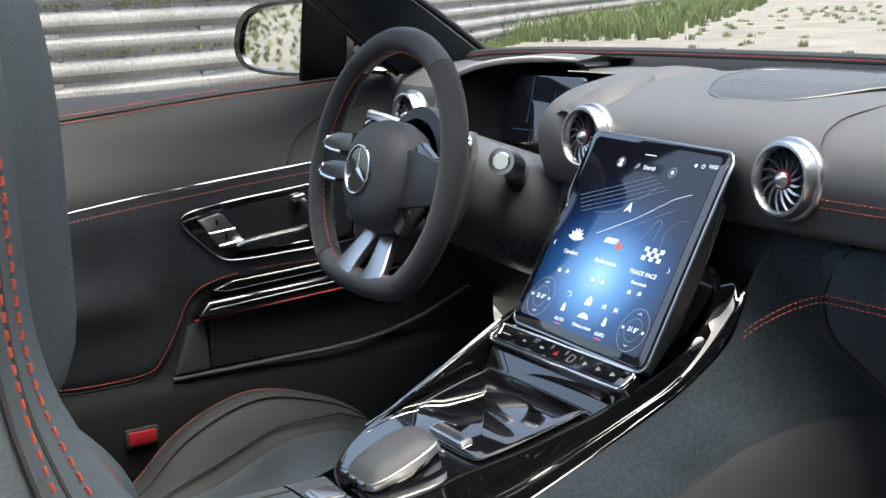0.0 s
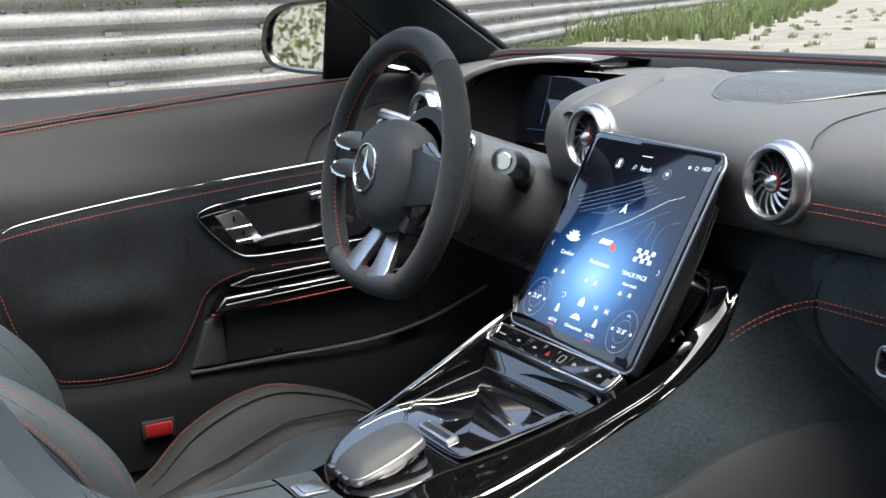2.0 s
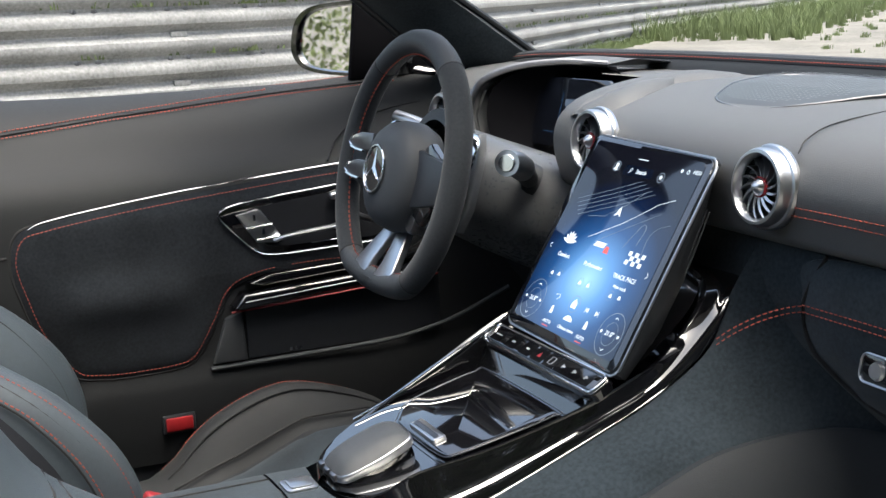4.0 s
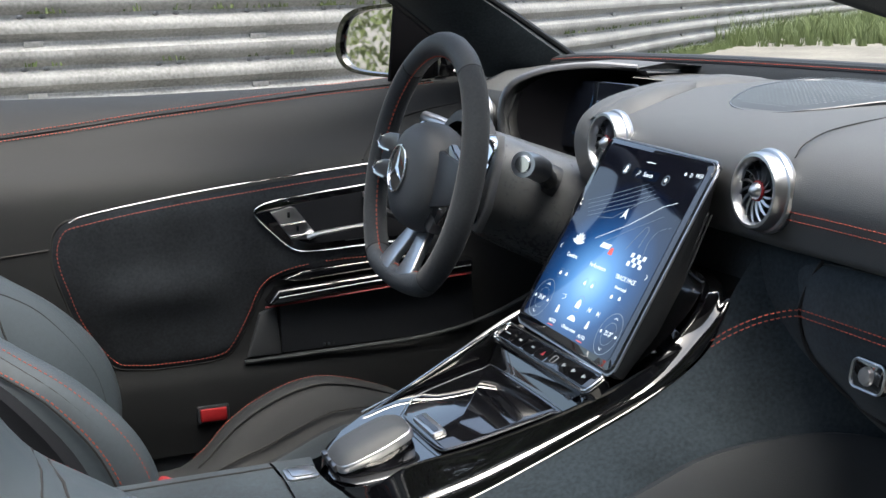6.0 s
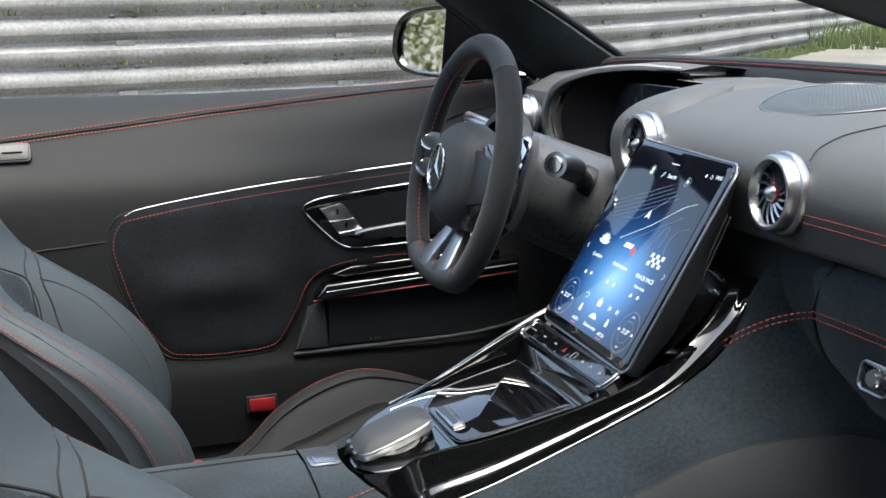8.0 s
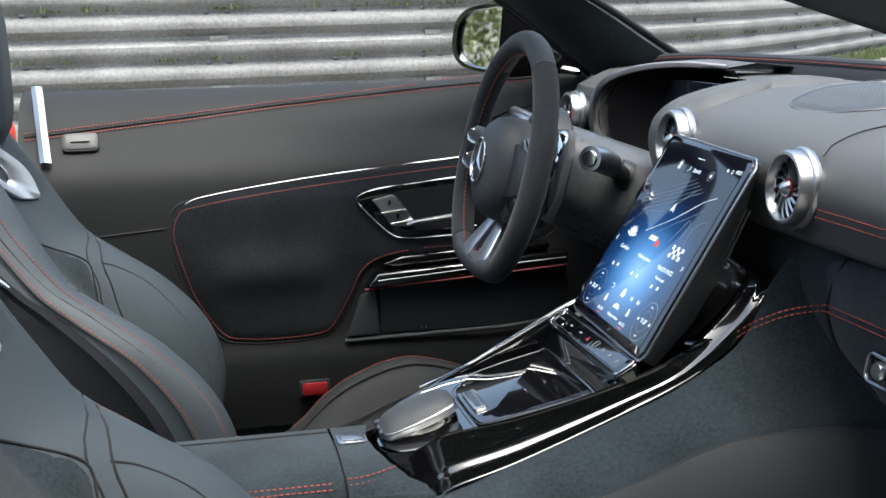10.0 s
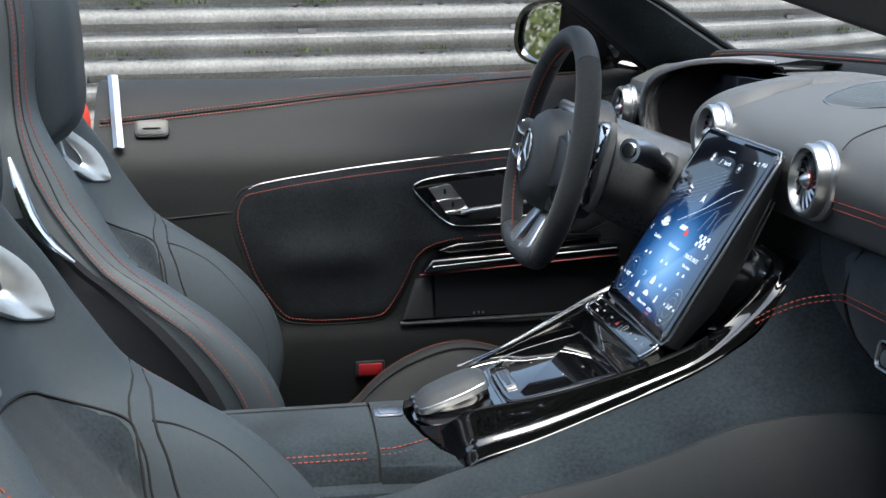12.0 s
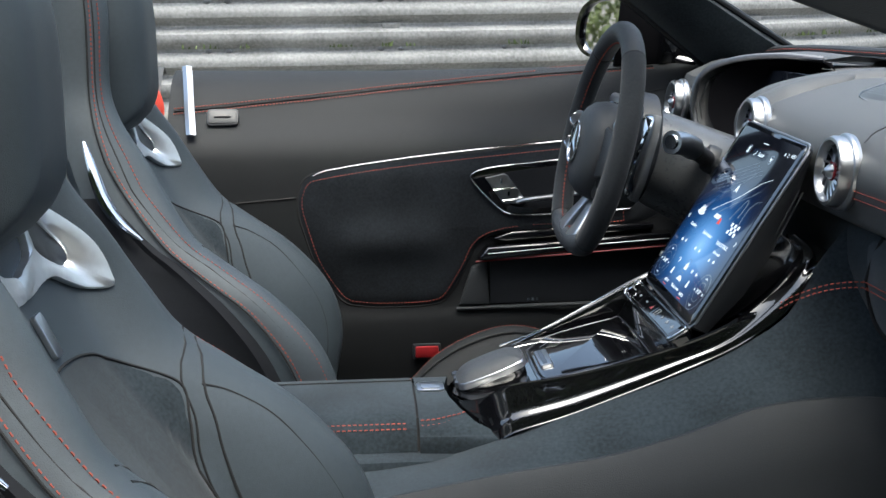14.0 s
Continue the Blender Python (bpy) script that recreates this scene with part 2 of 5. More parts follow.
for k in range(0, len(RAIL_LINE), 4):
    q = RAIL_LINE[k]
    part("post", box(0.12, 0.1, 1.5, Matrix.Translation(q + Vector((0, 0.12, 0.6))), 0.01), GALV, barrier)


def bolt_head(q, d, z):
    nrm = Vector((d.y, -d.x, 0))
    m = axes(q + nrm * 0.014 + Vector((0, 0, z)), d, (0, 0, 1))
    if (m.to_3x3() @ Vector((0, 0, 1))).dot(nrm) < 0:
        m = m @ Matrix.Rotation(math.pi, 4, "X")
    return lathe([(0.0, 0.014), (0.014, 0.013), (0.018, 0.008), (0.03, 0.004), (0.03, 0.0)], m, 8)


# joints of the beams: overlapping end plates with bolts
for k in range(2, len(RAIL_LINE) - 40, 3):
    q = RAIL_LINE[k]
    d = (RAIL_LINE[k + 1] - RAIL_LINE[k]).normalized()
    for z0 in (-0.135, 0.295, 0.725, 1.155):
        for du in (-0.09, 0.09):
            part("bolt", bolt_head(q + d * du, d, z0 + 0.197), DARK_METAL, barrier)
        if k % 6 != 2:
            continue
        nrm = Vector((d.y, -d.x, 0))
        part("spacer", box(0.16, 0.06, 0.05, axes(q + nrm * 0.01 + Vector((0, 0, z0 + 0.412)), d, nrm), 0.006), GALV, barrier, "dark spacer block")


# ---- car shell ----
def belt_z(x):
    return table([(-0.9, 0.876), (-0.75, 0.874), (-0.367, 0.868), (-0.03, 0.870), (0.1, 0.879), (0.26, 0.887), (0.5, 0.888)], x)[0]


DOOR_PROFILE = [(0.30, 0.76), (0.36, 0.748), (0.42, 0.742), (0.455, 0.748), (0.50, 0.748), (0.60, 0.745), (0.70, 0.750), (0.755, 0.765), (0.80, 0.812), (0.835, 0.848), (0.86, 0.885), (0.874, 0.925), (0.880, 0.965), (0.872, 0.985)]


def door_y(z):
    return table(DOOR_PROFILE, z)[0]


def door_skin():
    rows = []
    prof = catmull([(0, y, z) for z, y in DOOR_PROFILE], 4)
    for i in range(50):
        x = -0.775 + i * 0.0225
        k = belt_z(x) / 0.88
        rows.append([(x, q.y, q.z if q.z < 0.6 else 0.6 + (q.z - 0.6) * (k * 0.88 - 0.6) / 0.28) for q in prof])
    return grid(rows)


def on_door(x, z, h=0.0):
    return Vector((x, door_y(z) - h, z))


door = thing("door_1", "closed driver's door trimmed in dark grey leather and suede", "car door", kind="structure", at=(0.067, 0, 0.003))
part("door_panel", door_skin(), SHADED_LEATHER, door, "dark grey leather door card")

Y_IN = Vector((0, -1, 0))
insert = [(q.x, q.y) for q in catmull([(x, z, 0) for x, z in ((-0.530, 0.692), (-0.546, 0.650), (-0.533, 0.590), (-0.512, 0.530), (-0.470, 0.468), (-0.430, 0.455), (-0.376, 0.452), (-0.305, 0.455), (-0.275, 0.470), (-0.242, 0.523), (-0.222, 0.563), (-0.190, 0.582), (-0.120, 0.592), (0.08, 0.60), (0.14, 0.66), (0.12, 0.752), (-0.035, 0.749), (-0.261, 0.731), (-0.400, 0.717), (-0.490, 0.704))], 5, closed=True)]


def insert_place(u, v, h):
    swell = 0.012 * math.exp(-((v - 0.575) / 0.035) ** 2) * math.exp(-((u + 0.38) / 0.10) ** 4)
    return on_door(u, v, h + swell * min(1, max(h, 0) / 0.008))


def inset(outline, d):
    """The outline moved inwards by d."""
    n = len(outline)
    out = []
    for i in range(n):
        a, b = Vector((*outline[i - 1], 0)), Vector((*outline[(i + 1) % n], 0))
        t = (b - a).normalized()
        out.append((outline[i][0] - t.y * d, outline[i][1] + t.x * d))
    return out


part("armrest_insert", pad(insert, insert_place, 0.010, 16, 10.0), SHADED_SUEDE, door, "black suede armrest insert")
rear_half = insert[60:] + insert[:60]
line = [q for q in inset(rear_half, 0.010) if q[0] < 0.05]
part("stitching", dashes([on_door(u, v, 0.0112) for u, v in line], 0.0038, 0.0026, 0.0007, up=Y_IN), STITCH, door, "red contrast stitching")
part("trim_strip", tube(catmull([on_door(u, v, 0.008) for u, v in ((-0.515, 0.698), (-0.49, 0.707), (-0.40, 0.720), (-0.261, 0.735), (-0.035, 0.753), (0.16, 0.764))], 8), 0.0009, 6), CHROME, door, "thin bright metal trim strip")
part("insert_seam", tube([on_door(u, v, -0.001) for u, v in insert], 0.0025, 6, closed=True), SEAM, door)

top_line = [(-0.77, 0.808), (-0.72, 0.811), (-0.363, 0.840), (-0.10, 0.857), (-0.003, 0.862), (0.15, 0.871)]


def top_point(x, dz, h):
    z = table(top_line, x)[0] + dz
    zz = 0.6 + (z - 0.6) * 0.28 / (belt_z(x) - 0.6)
    return Vector((x, door_y(zz) - h, z + h * (0.6 + 1.2 * min(1.0, max(0.0, (x + 0.45) / 0.25)))))


xs = [-0.765 + 0.012 * i for i in range(76)]
part("top_seam", tube([top_point(x, 0, 0.0016) for x in xs], 0.0016, 6), SEAM, door)
for dz in (0.0045, -0.0045):
    part("stitching", dashes([top_point(x, dz, 0.0024) for x in xs], 0.0040, 0.0024, 0.0010, up=Y_IN), STITCH, door, "red contrast stitching")

# handle recess
recess = [(q.x, q.y) for q in catmull([(x, z, 0) for x, z in ((-0.233, 0.688), (-0.226, 0.700), (-0.20, 0.7075), (-0.15, 0.7135), (-0.076, 0.720), (0.045, 0.730), (0.055, 0.72), (0.055, 0.64), (0.045, 0.627), (-0.073, 0.622), (-0.145, 0.621), (-0.175, 0.628), (-0.205, 0.655))], 6, closed=True)]
hm = Matrix(((1, 0, 0, 0), (0, 0, -1, 0.747), (0, 1, 0, 0), (0, 0, 0, 1)))
part("handle_surround", slab(recess, 0.014, hm @ Matrix.Translation((0, 0, 0.0)), 0.003), PIANO, door, "gloss black handle surround")
part("surround_rim", tube([Vector((u, 0.7325, v)) for u, v in recess], 0.0010, 6, closed=True), CHROME, door, "bright surround rim")
bowl = [(q.x, q.y) for q in catmull([(x, z, 0) for x, z in ((-0.200, 0.690), (-0.14, 0.7025), (-0.06, 0.7105), (0.04, 0.719), (0.043, 0.64), (-0.06, 0.635), (-0.14, 0.634), (-0.172, 0.648))], 6, closed=True)]
part("handle_bowl", pad(bowl, lambda u, v, h: Vector((u, 0.7324 - h, v)), 0.0008, 6, 4.0), SHELL, door, "dark matt handle bowl")
switch = part("switch_block", slab([(-0.208, 0.690), (-0.175, 0.697), (-0.168, 0.694), (-0.135, 0.648), (-0.150, 0.642), (-0.176, 0.644)], 0.007, hm @ Matrix.Translation((0, 0, 0.014)), 0.002), SATIN, door, "satin metal seat memory switches")
part("switch_line", tube([(-0.194, 0.7255, 0.668), (-0.152, 0.7255, 0.672)], 0.0012, 5), CHROME, switch)
part("switch_line", tube([(-0.178, 0.7255, 0.648), (-0.140, 0.7255, 0.652)], 0.0012, 5), CHROME, switch)
for z in (0.684, 0.661):
    part("symbol", box(0.004, 0.0006, 0.009, Matrix.Translation((-0.180 + (0.684 - z) * 0.6, 0.7254, z)), 0), CHROME, switch)
lever = catmull([(-0.15, 0.722, 0.646), (-0.135, 0.714, 0.652), (-0.11, 0.708, 0.656), (-0.06, 0.706, 0.661), (-0.04, 0.712, 0.663)], 6)
part("door_handle", tube(lever, 0.0058, 10, flat=0.7), SATIN, door, "satin metal door handle")
part("chrome_accent", tube([(-0.088, 0.727, 0.634), (-0.03, 0.727, 0.637)], 0.0009, 6), CHROME, door)
lock = part("lock_lever", tube(catmull([(-0.045, 0.727, 0.708), (-0.038, 0.716, 0.700), (-0.02, 0.712, 0.678), (0.01, 0.712, 0.664)], 5), 0.005, 8), DARK_METAL, door, "dark metal lock lever")
part("lever_knob", box(0.022, 0.012, 0.011, pose(-0.045, 0.722, 0.708, 0, -10, 0), 0.004, 3), SATIN, lock)

# grab tray under the handle
tray = [(x, z) for x, z in ((-0.222, 0.545), (-0.205, 0.566), (-0.06, 0.574), (0.13, 0.585), (0.13, 0.563), (-0.06, 0.553), (-0.21, 0.541))]
part("grab_tray", slab(tray, 0.034, hm @ Matrix.Translation((0, 0, 0.0)), 0.006, 3), PIANO, door, "gloss black grab tray")
part("tray_accent", tube([(-0.205, 0.7125, 0.5545), (-0.06, 0.7115, 0.5645), (0.125, 0.7115, 0.575)], 0.0010, 6), SATIN, door)
part("tray_lip", slab([(-0.195, 0.580), (-0.16, 0.592), (0.0, 0.600), (0.10, 0.600), (0.10, 0.590), (0.0, 0.584), (-0.17, 0.574)], 0.022, hm, 0.005, 3), PIANO, door)
part("red_edge", tube([(-0.226, 0.722, 0.5385), (-0.06, 0.716, 0.5495), (0.125, 0.716, 0.5605)], 0.0018, 6), RED, door, "red leather edge")
part("map_pocket", slab([(-0.255, 0.455), (-0.232, 0.525), (-0.205, 0.535), (-0.2, 0.455)], 0.010, hm, 0.003), LEATHER, door)
part("map_pocket", slab([(-0.198, 0.455), (-0.198, 0.535), (0.14, 0.56), (0.14, 0.455)], 0.004, hm, 0.002), PLASTIC, door)
part("sill_edge", tube(catmull([(-0.26, 0.742, 0.447), (-0.1, 0.738, 0.450), (0.05, 0.735, 0.455), (0.16, 0.735, 0.475), (0.26, 0.72, 0.52)], 6), 0.004, 8), LEATHER, door)
for x, w in ((-0.128, 0.004), (-0.120, 0.004), (-0.112, 0.003)):
    part("label_bar", box(w, 0.001, 0.005, Matrix.Translation((x, 0.7385, 0.462)), 0), CHROME, door)
part("rear_seam", tube([on_door(-0.775, 0.642, 0.0), on_door(-0.66, 0.650, 0.0005), on_door(-0.547, 0.658, 0.0005)], 0.0022, 6), SEAM, door)
part("curve_seam", tube(catmull([on_door(x, z, 0.0) for x, z in ((-0.04, 0.758), (-0.01, 0.790), (0.04, 0.815), (0.10, 0.828), (0.16, 0.835))], 6), 0.0018, 6), SEAM, door)
part("reflector_housing", box(0.052, 0.008, 0.030, Matrix.Translation((-0.316, 0.744, 0.367)), 0.003), PLASTIC, door)
part("reflector", box(0.043, 0.008, 0.022, Matrix.Translation((-0.316, 0.7405, 0.367)), 0.003), RED, door, "red safety reflector")
plaque = part("speaker_plaque", slab(rounded(0.058, 0.034, 0.009), 0.006, axes((-0.676, 0.806, 0.797), (1, 0, 0), (0, 0.55, 0.83)), 0.002), PLASTIC, door, "small dark speaker plaque")
part("plate", slab(rounded(0.050, 0.026, 0.006), 0.003, axes((-0.676, 0.802, 0.799), (1, 0, 0), (0, 0.55, 0.83)), 0.001), material("plaque_grey", (0.04, 0.041, 0.043), 0.45), plaque, "small grey plate")
part("plaque_bar", box(0.030, 0.001, 0.004, axes((-0.676, 0.7985, 0.801), (1, 0, 0), (0, 0.55, 0.83)), 0), PLASTIC, plaque)
end = catmull([(-0.745, 0.90, 0.886), (-0.741, 0.872, 0.86), (-0.735, 0.822, 0.82), (-0.728, 0.772, 0.772)], 6)
part("end_trim", grid([[q + Vector((-0.010, -0.004, 0)), q + Vector((-0.002, -0.010, 0.002)), q + Vector((0.008, -0.006, 0))] for q in end]), SATIN, door, "bright metal door end trim")

# rear quarter behind the driver's door
quarter = thing("wall_rear_quarter", "dark rear quarter trim behind the seats", "car trim", kind="structure", at=(0.06, 0, 0))
part("panel", grid([[(x, y, z) for z, y in ((0.2, 0.80), (0.6, 0.82), (0.78, 0.86), (0.85, 0.90), (0.885, 0.96), (0.87, 0.99))] for x in (-0.79, -0.85, -1.0, -1.25)]), LEATHER, quarter)
part("bulkhead", grid([[(-1.1, y, 0.2), (-1.12, y, 0.8), (-1.3, y, 0.86)] for y in (0.85, 0.0, -0.85)]), CARPET, quarter)
part("pillar_trim", tube(catmull([(-0.80, 0.86, 0.66), (-0.80, 0.85, 0.78), (-0.82, 0.86, 0.86), (-0.86, 0.86, 0.905)], 5), 0.03, 10, flat=0.6), LEATHER, quarter)
belt = thing("seat_belt", "red seat belt webbing on the driver's shoulder", "seat belt", at=(0.05, 0.02, 0))
part("webbing", grid([[q + Vector((-0.046, -0.006, 0)), q + Vector((-0.034, -0.010, 0)), q + Vector((-0.022, -0.006, 0))] for q in catmull([(-0.80, 0.74, 0.92), (-0.755, 0.71, 0.885), (-0.725, 0.685, 0.84), (-0.73, 0.68, 0.76), (-0.74, 0.675, 0.5), (-0.74, 0.67, 0.24)], 5)]), RED_WEB, belt)
guide = part("guide", tube(catmull([(-0.775, 0.695, 0.875), (-0.765, 0.715, 0.905), (-0.785, 0.745, 0.915)], 6), 0.006, 8), SATIN, belt)
whole("floor", grid([[(x, y, 0.22) for y in (-0.85, 0.0, 0.85)] for x in (-1.2, 0.0, 0.7)]), CARPET, "black carpeted car floor", "floor")
whole("wall_firewall", grid([[(0.62, y, 0.22), (0.55, y, 0.6), (0.50, y, 0.80), (0.56, y, 0.86)] for y in (-0.9, 0.9)]), CARPET, "dark carpeted footwell bulkhead", "footwell")
whole("sill", box(1.3, 0.06, 0.28, Matrix.Translation((-0.3, 0.80, 0.30)), 0.02), PLASTIC, "dark plastic inner door sill", "sill")

# ---- dashboard ----
DASH = [(0.60, 0.86), (0.545, 0.888), (0.50, 0.897), (0.42, 0.899), (0.33, 0.896), (0.26, 0.887), (0.21, 0.874), (0.180, 0.855), (0.168, 0.832), (0.168, 0.810), (0.174, 0.79), (0.182, 0.772), (0.205, 0.764)]


def dash_point(q, y):
    # the pad swells slightly between the vents and towards the passenger
    s = 0.006 * math.cos(y * 9) if y > -0.35 else -0.006
    k = min(1.0, max(0.0, (0.45 - q.x) / 0.2))
    return Vector((q.x - s * k - k * table([(-0.95, 0.03), (-0.2, 0.022), (0.16, 0.004), (0.3, 0.0)], y)[0], y, q.z))


def dash_skin(y0, y1, n):
    prof = catmull([(x, 0, z) for x, z in DASH], 4)
    return grid([[dash_point(q, y0 + (y1 - y0) * i / n) for q in prof] for i in range(n + 1)])


dash = thing("dashboard", "dark grey leather dashboard with red double stitching", "dashboard")
part("upper_pad", dash_skin(0.232, -0.95, 48), LIT_DASH_LEATHER, dash, "dark grey leather upper pad")
part("passenger_seam", tube(catmull([(0.160, -0.205, 0.8628), (0.180, -0.195, 0.8745), (0.23, -0.185, 0.8862), (0.33, -0.20, 0.8972), (0.42, -0.26, 0.9002)], 6), 0.0008, 6), SEAM, dash)


def lower_dash():
    prof = catmull([(0.186, 0, 0.778), (0.182, 0, 0.765), (0.178, 0, 0.74), (0.178, 0, 0.71), (0.196, 0, 0.66), (0.24, 0, 0.60), (0.29, 0, 0.54), (0.36, 0, 0.42), (0.45, 0, 0.28)], 4)
    return grid([[(q.x, y, q.z) for q in prof] for y in (0.25, 0.16, 0.1, 0.0, -0.1, -0.2, -0.4, -0.6, -0.95)])


part("lower_panel", lower_dash(), SUEDE, dash, "black suede lower panel")
for dz in (0.0, 0.008):
    part("stitching", dashes([(0.1665 + (0.006 if y < -0.35 else -0.006 * math.cos(y * 9)) - table([(-0.95, 0.03), (-0.2, 0.022), (0.16, 0.004)], y)[0], y, 0.805 + dz) for y in [-0.205 - 0.01 * i for i in range(70)]], 0.0038, 0.0026, 0.0007, up=Vector((-1, 0, 0))), STITCH, dash, "red contrast stitching")
part("stitching", dashes([(0.1815, y, 0.765) for y in [0.20 - 0.01 * i for i in range(40)]], 0.0038, 0.0026, 0.0007, up=Vector((-1, 0, 0))), STITCH, dash, "red contrast stitching")
glove = thing("glovebox", "black suede glovebox lid with a round chrome lock", "glovebox", at=(-0.026, 0.010, 0.004))
part("lid", pad([(q.x, q.y) for q in catmull([(-0.235, 0.757, 0), (-0.212, 0.715, 0), (-0.215, 0.675, 0), (-0.25, 0.63, 0), (-0.30, 0.605, 0), (-0.75, 0.60, 0), (-0.85, 0.68, 0), (-0.80, 0.757, 0), (-0.5, 0.762, 0)], 6, closed=True)], lambda u, v, h: Vector((table([(0.55, 0.285), (0.60, 0.25), (0.66, 0.212), (0.71, 0.2), (0.77, 0.203)], v)[0] - h - 0.002, u, v)), 0.008, 8, 12.0), SUEDE, glove)
for d in (0.0, 0.007):
    part("stitching", dashes([(table([(0.55, 0.285), (0.60, 0.25), (0.66, 0.212), (0.71, 0.2), (0.77, 0.203)], z)[0] - 0.0115, y, z + d) for y, z in [(-0.222 - 0.008 * i, 0.7035 + 0.0012 * math.sin(i / 9)) for i in range(30)]], 0.0038, 0.0026, 0.0007, up=Vector((-1, 0, 0))), STITCH, glove, "red contrast stitching")
GLOVE_X = [(0.55, 0.285), (0.60, 0.25), (0.66, 0.212), (0.71, 0.2), (0.77, 0.203)]
part("lid_gap", tube([(table(GLOVE_X, q.y)[0] - 0.004, q.x, q.y) for q in catmull([(-0.245, 0.762, 0), (-0.226, 0.735, 0), (-0.214, 0.705, 0), (-0.213, 0.675, 0), (-0.232, 0.640, 0), (-0.262, 0.615, 0), (-0.31, 0.600, 0)], 6)], 0.0020, 6), SEAM, glove)
lockm = axes((0.196, -0.326, 0.670), (0, -1, 0), (0.18, 0, 0.98))
lk = part("lock_plate", slab(rounded(0.046, 0.029, 0.008), 0.007, lockm, 0.003), PIANO, glove)
part("lock_rim", tube([lockm @ Vector((a_, b_, 0.007)) for a_, b_ in rounded(0.044, 0.027, 0.008)], 0.0012, 6, closed=True), SATIN, lk)
part("lock_button", lathe([(0.0, 0.011), (0.0075, 0.011), (0.009, 0.008), (0.009, 0.0)], lockm, 24), SATIN, lk)

# speaker grille on the dash top
GR = catmull([(0.262, 0.070, 0), (0.33, 0.130, 0), (0.395, 0.165, 0), (0.455, 0.170, 0), (0.485, 0.12, 0), (0.485, 0.02, 0), (0.465, -0.08, 0), (0.42, -0.14, 0), (0.35, -0.12, 0), (0.28, -0.085, 0), (0.246, -0.045, 0), (0.242, 0.01, 0)], 6, closed=True)


def dash_top(x):
    return table(sorted(DASH[:7]), x)[0]


speaker = thing("speaker_grille", "perforated grey metal speaker grille on the dashboard top", "speaker grille", at=(0.005, -0.003, 0))
part("mesh_plate", pad([(q.x, q.y) for q in GR], lambda u, v, h: Vector((u, v, dash_top(u) + 0.004 + h)), 0.004, 8, 3.0), material("grille_metal", (0.055, 0.065, 0.075), 0.6, metal=0.2, vary=0.1), speaker)
part("border", tube([(q.x, q.y, dash_top(q.x) + 0.0045) for q in GR], 0.0011, 6, closed=True), DARK_METAL, speaker)
cu_, cv_ = sum(q.x for q in GR) / len(GR), sum(q.y for q in GR) / len(GR)


def inside(u, v, poly):
    hit, j = False, len(poly) - 1
    for i in range(len(poly)):
        if (poly[i].y > v) != (poly[j].y > v) and u < (poly[j].x - poly[i].x) * (v - poly[i].y) / (poly[j].y - poly[i].y) + poly[i].x:
            hit = not hit
        j = i
    return hit


vv, ff = [], []
for i in range(60):
    for j in range(80):
        u, v = 0.225 + i * 0.0078, -0.19 + j * 0.0078 + (0.0039 if i % 2 else 0)
        if v < 0.21 and inside(u, v, GR) and inside(cu_ + (u - cu_) * 1.07, cv_ + (v - cv_) * 1.07, GR):
            k = len(vv)
            z = dash_top(u) + 0.004 + 0.0045
            vv += [(u + 0.0016 * math.cos(a_), v + 0.0016 * math.sin(a_), z + 0.0002) for a_ in (0, 1.047, 2.094, 3.142, 4.189, 5.236)]
            ff.append(tuple(range(k, k + 6)))
me = bpy.data.meshes.new("perforation")
me.from_pydata(vv, [], ff)
me.materials.append(material("perforation_light", (0.26, 0.29, 0.32), 0.5, metal=0.3, vary=0.0))
po = new("perforation", me)
po.parent = speaker
tagged(po, "rows of tiny bright perforations", kind="stuff")

# ---- instrument binnacle ----
binn = thing("instrument_binnacle", "hooded instrument binnacle with a dark display", "instrument panel", at=(0.04, -0.02, 0.008))
LIP = catmull([(0.212, 0.31, 0.757), (0.212, 0.36, 0.757), (0.208, 0.42, 0.757), (0.185, 0.50, 0.757), (0.172, 0.556, 0.766), (0.152, 0.580, 0.795), (0.150, 0.590, 0.84), (0.166, 0.585, 0.878), (0.21, 0.562, 0.899), (0.27, 0.525, 0.906), (0.328, 0.485, 0.901)], 7)
inner = [q.lerp(Vector((0.33, 0.42, 0.83)), 0.06) + Vector((0.012, 0, 0)) for q in LIP]
deep = [Vector((0.34, 0.42 + (q.y - 0.42) * 0.72, 0.825 + (q.z - 0.825) * 0.8)) for q in LIP]
back = [q + Vector((0.05, 0.012 if q.y > 0.5 else 0, 0.006 if q.z > 0.85 else -0.004)) for q in LIP]
far = [Vector((max(q.x + 0.16, 0.36), q.y + 0.006, min(q.z, 0.893))) for q in LIP]
part("hood", grid([[a_, b_, c_] for a_, b_, c_ in zip(far, back, LIP)]), LIT_DASH_LEATHER, binn, "leather covered hood")
# hood's inside, back and floor are near-black to paint in its shade
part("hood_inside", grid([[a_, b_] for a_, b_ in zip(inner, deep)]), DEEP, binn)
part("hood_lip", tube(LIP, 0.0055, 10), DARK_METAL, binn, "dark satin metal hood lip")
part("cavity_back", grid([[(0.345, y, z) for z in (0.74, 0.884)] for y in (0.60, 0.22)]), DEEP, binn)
SCREEN_DARK = material("display_glass", (0.004, 0.005, 0.008), 0.05, vary=0.0, coat=1.0)
dm = axes((0.262, 0.482, 0.832), (0.10, -1, 0), (0.30, 0, 0.95))
idisp = part("instrument_display", slab(rounded(0.170, 0.105, 0.008), 0.006, dm, 0.002), SCREEN_DARK, binn, "dark instrument display")
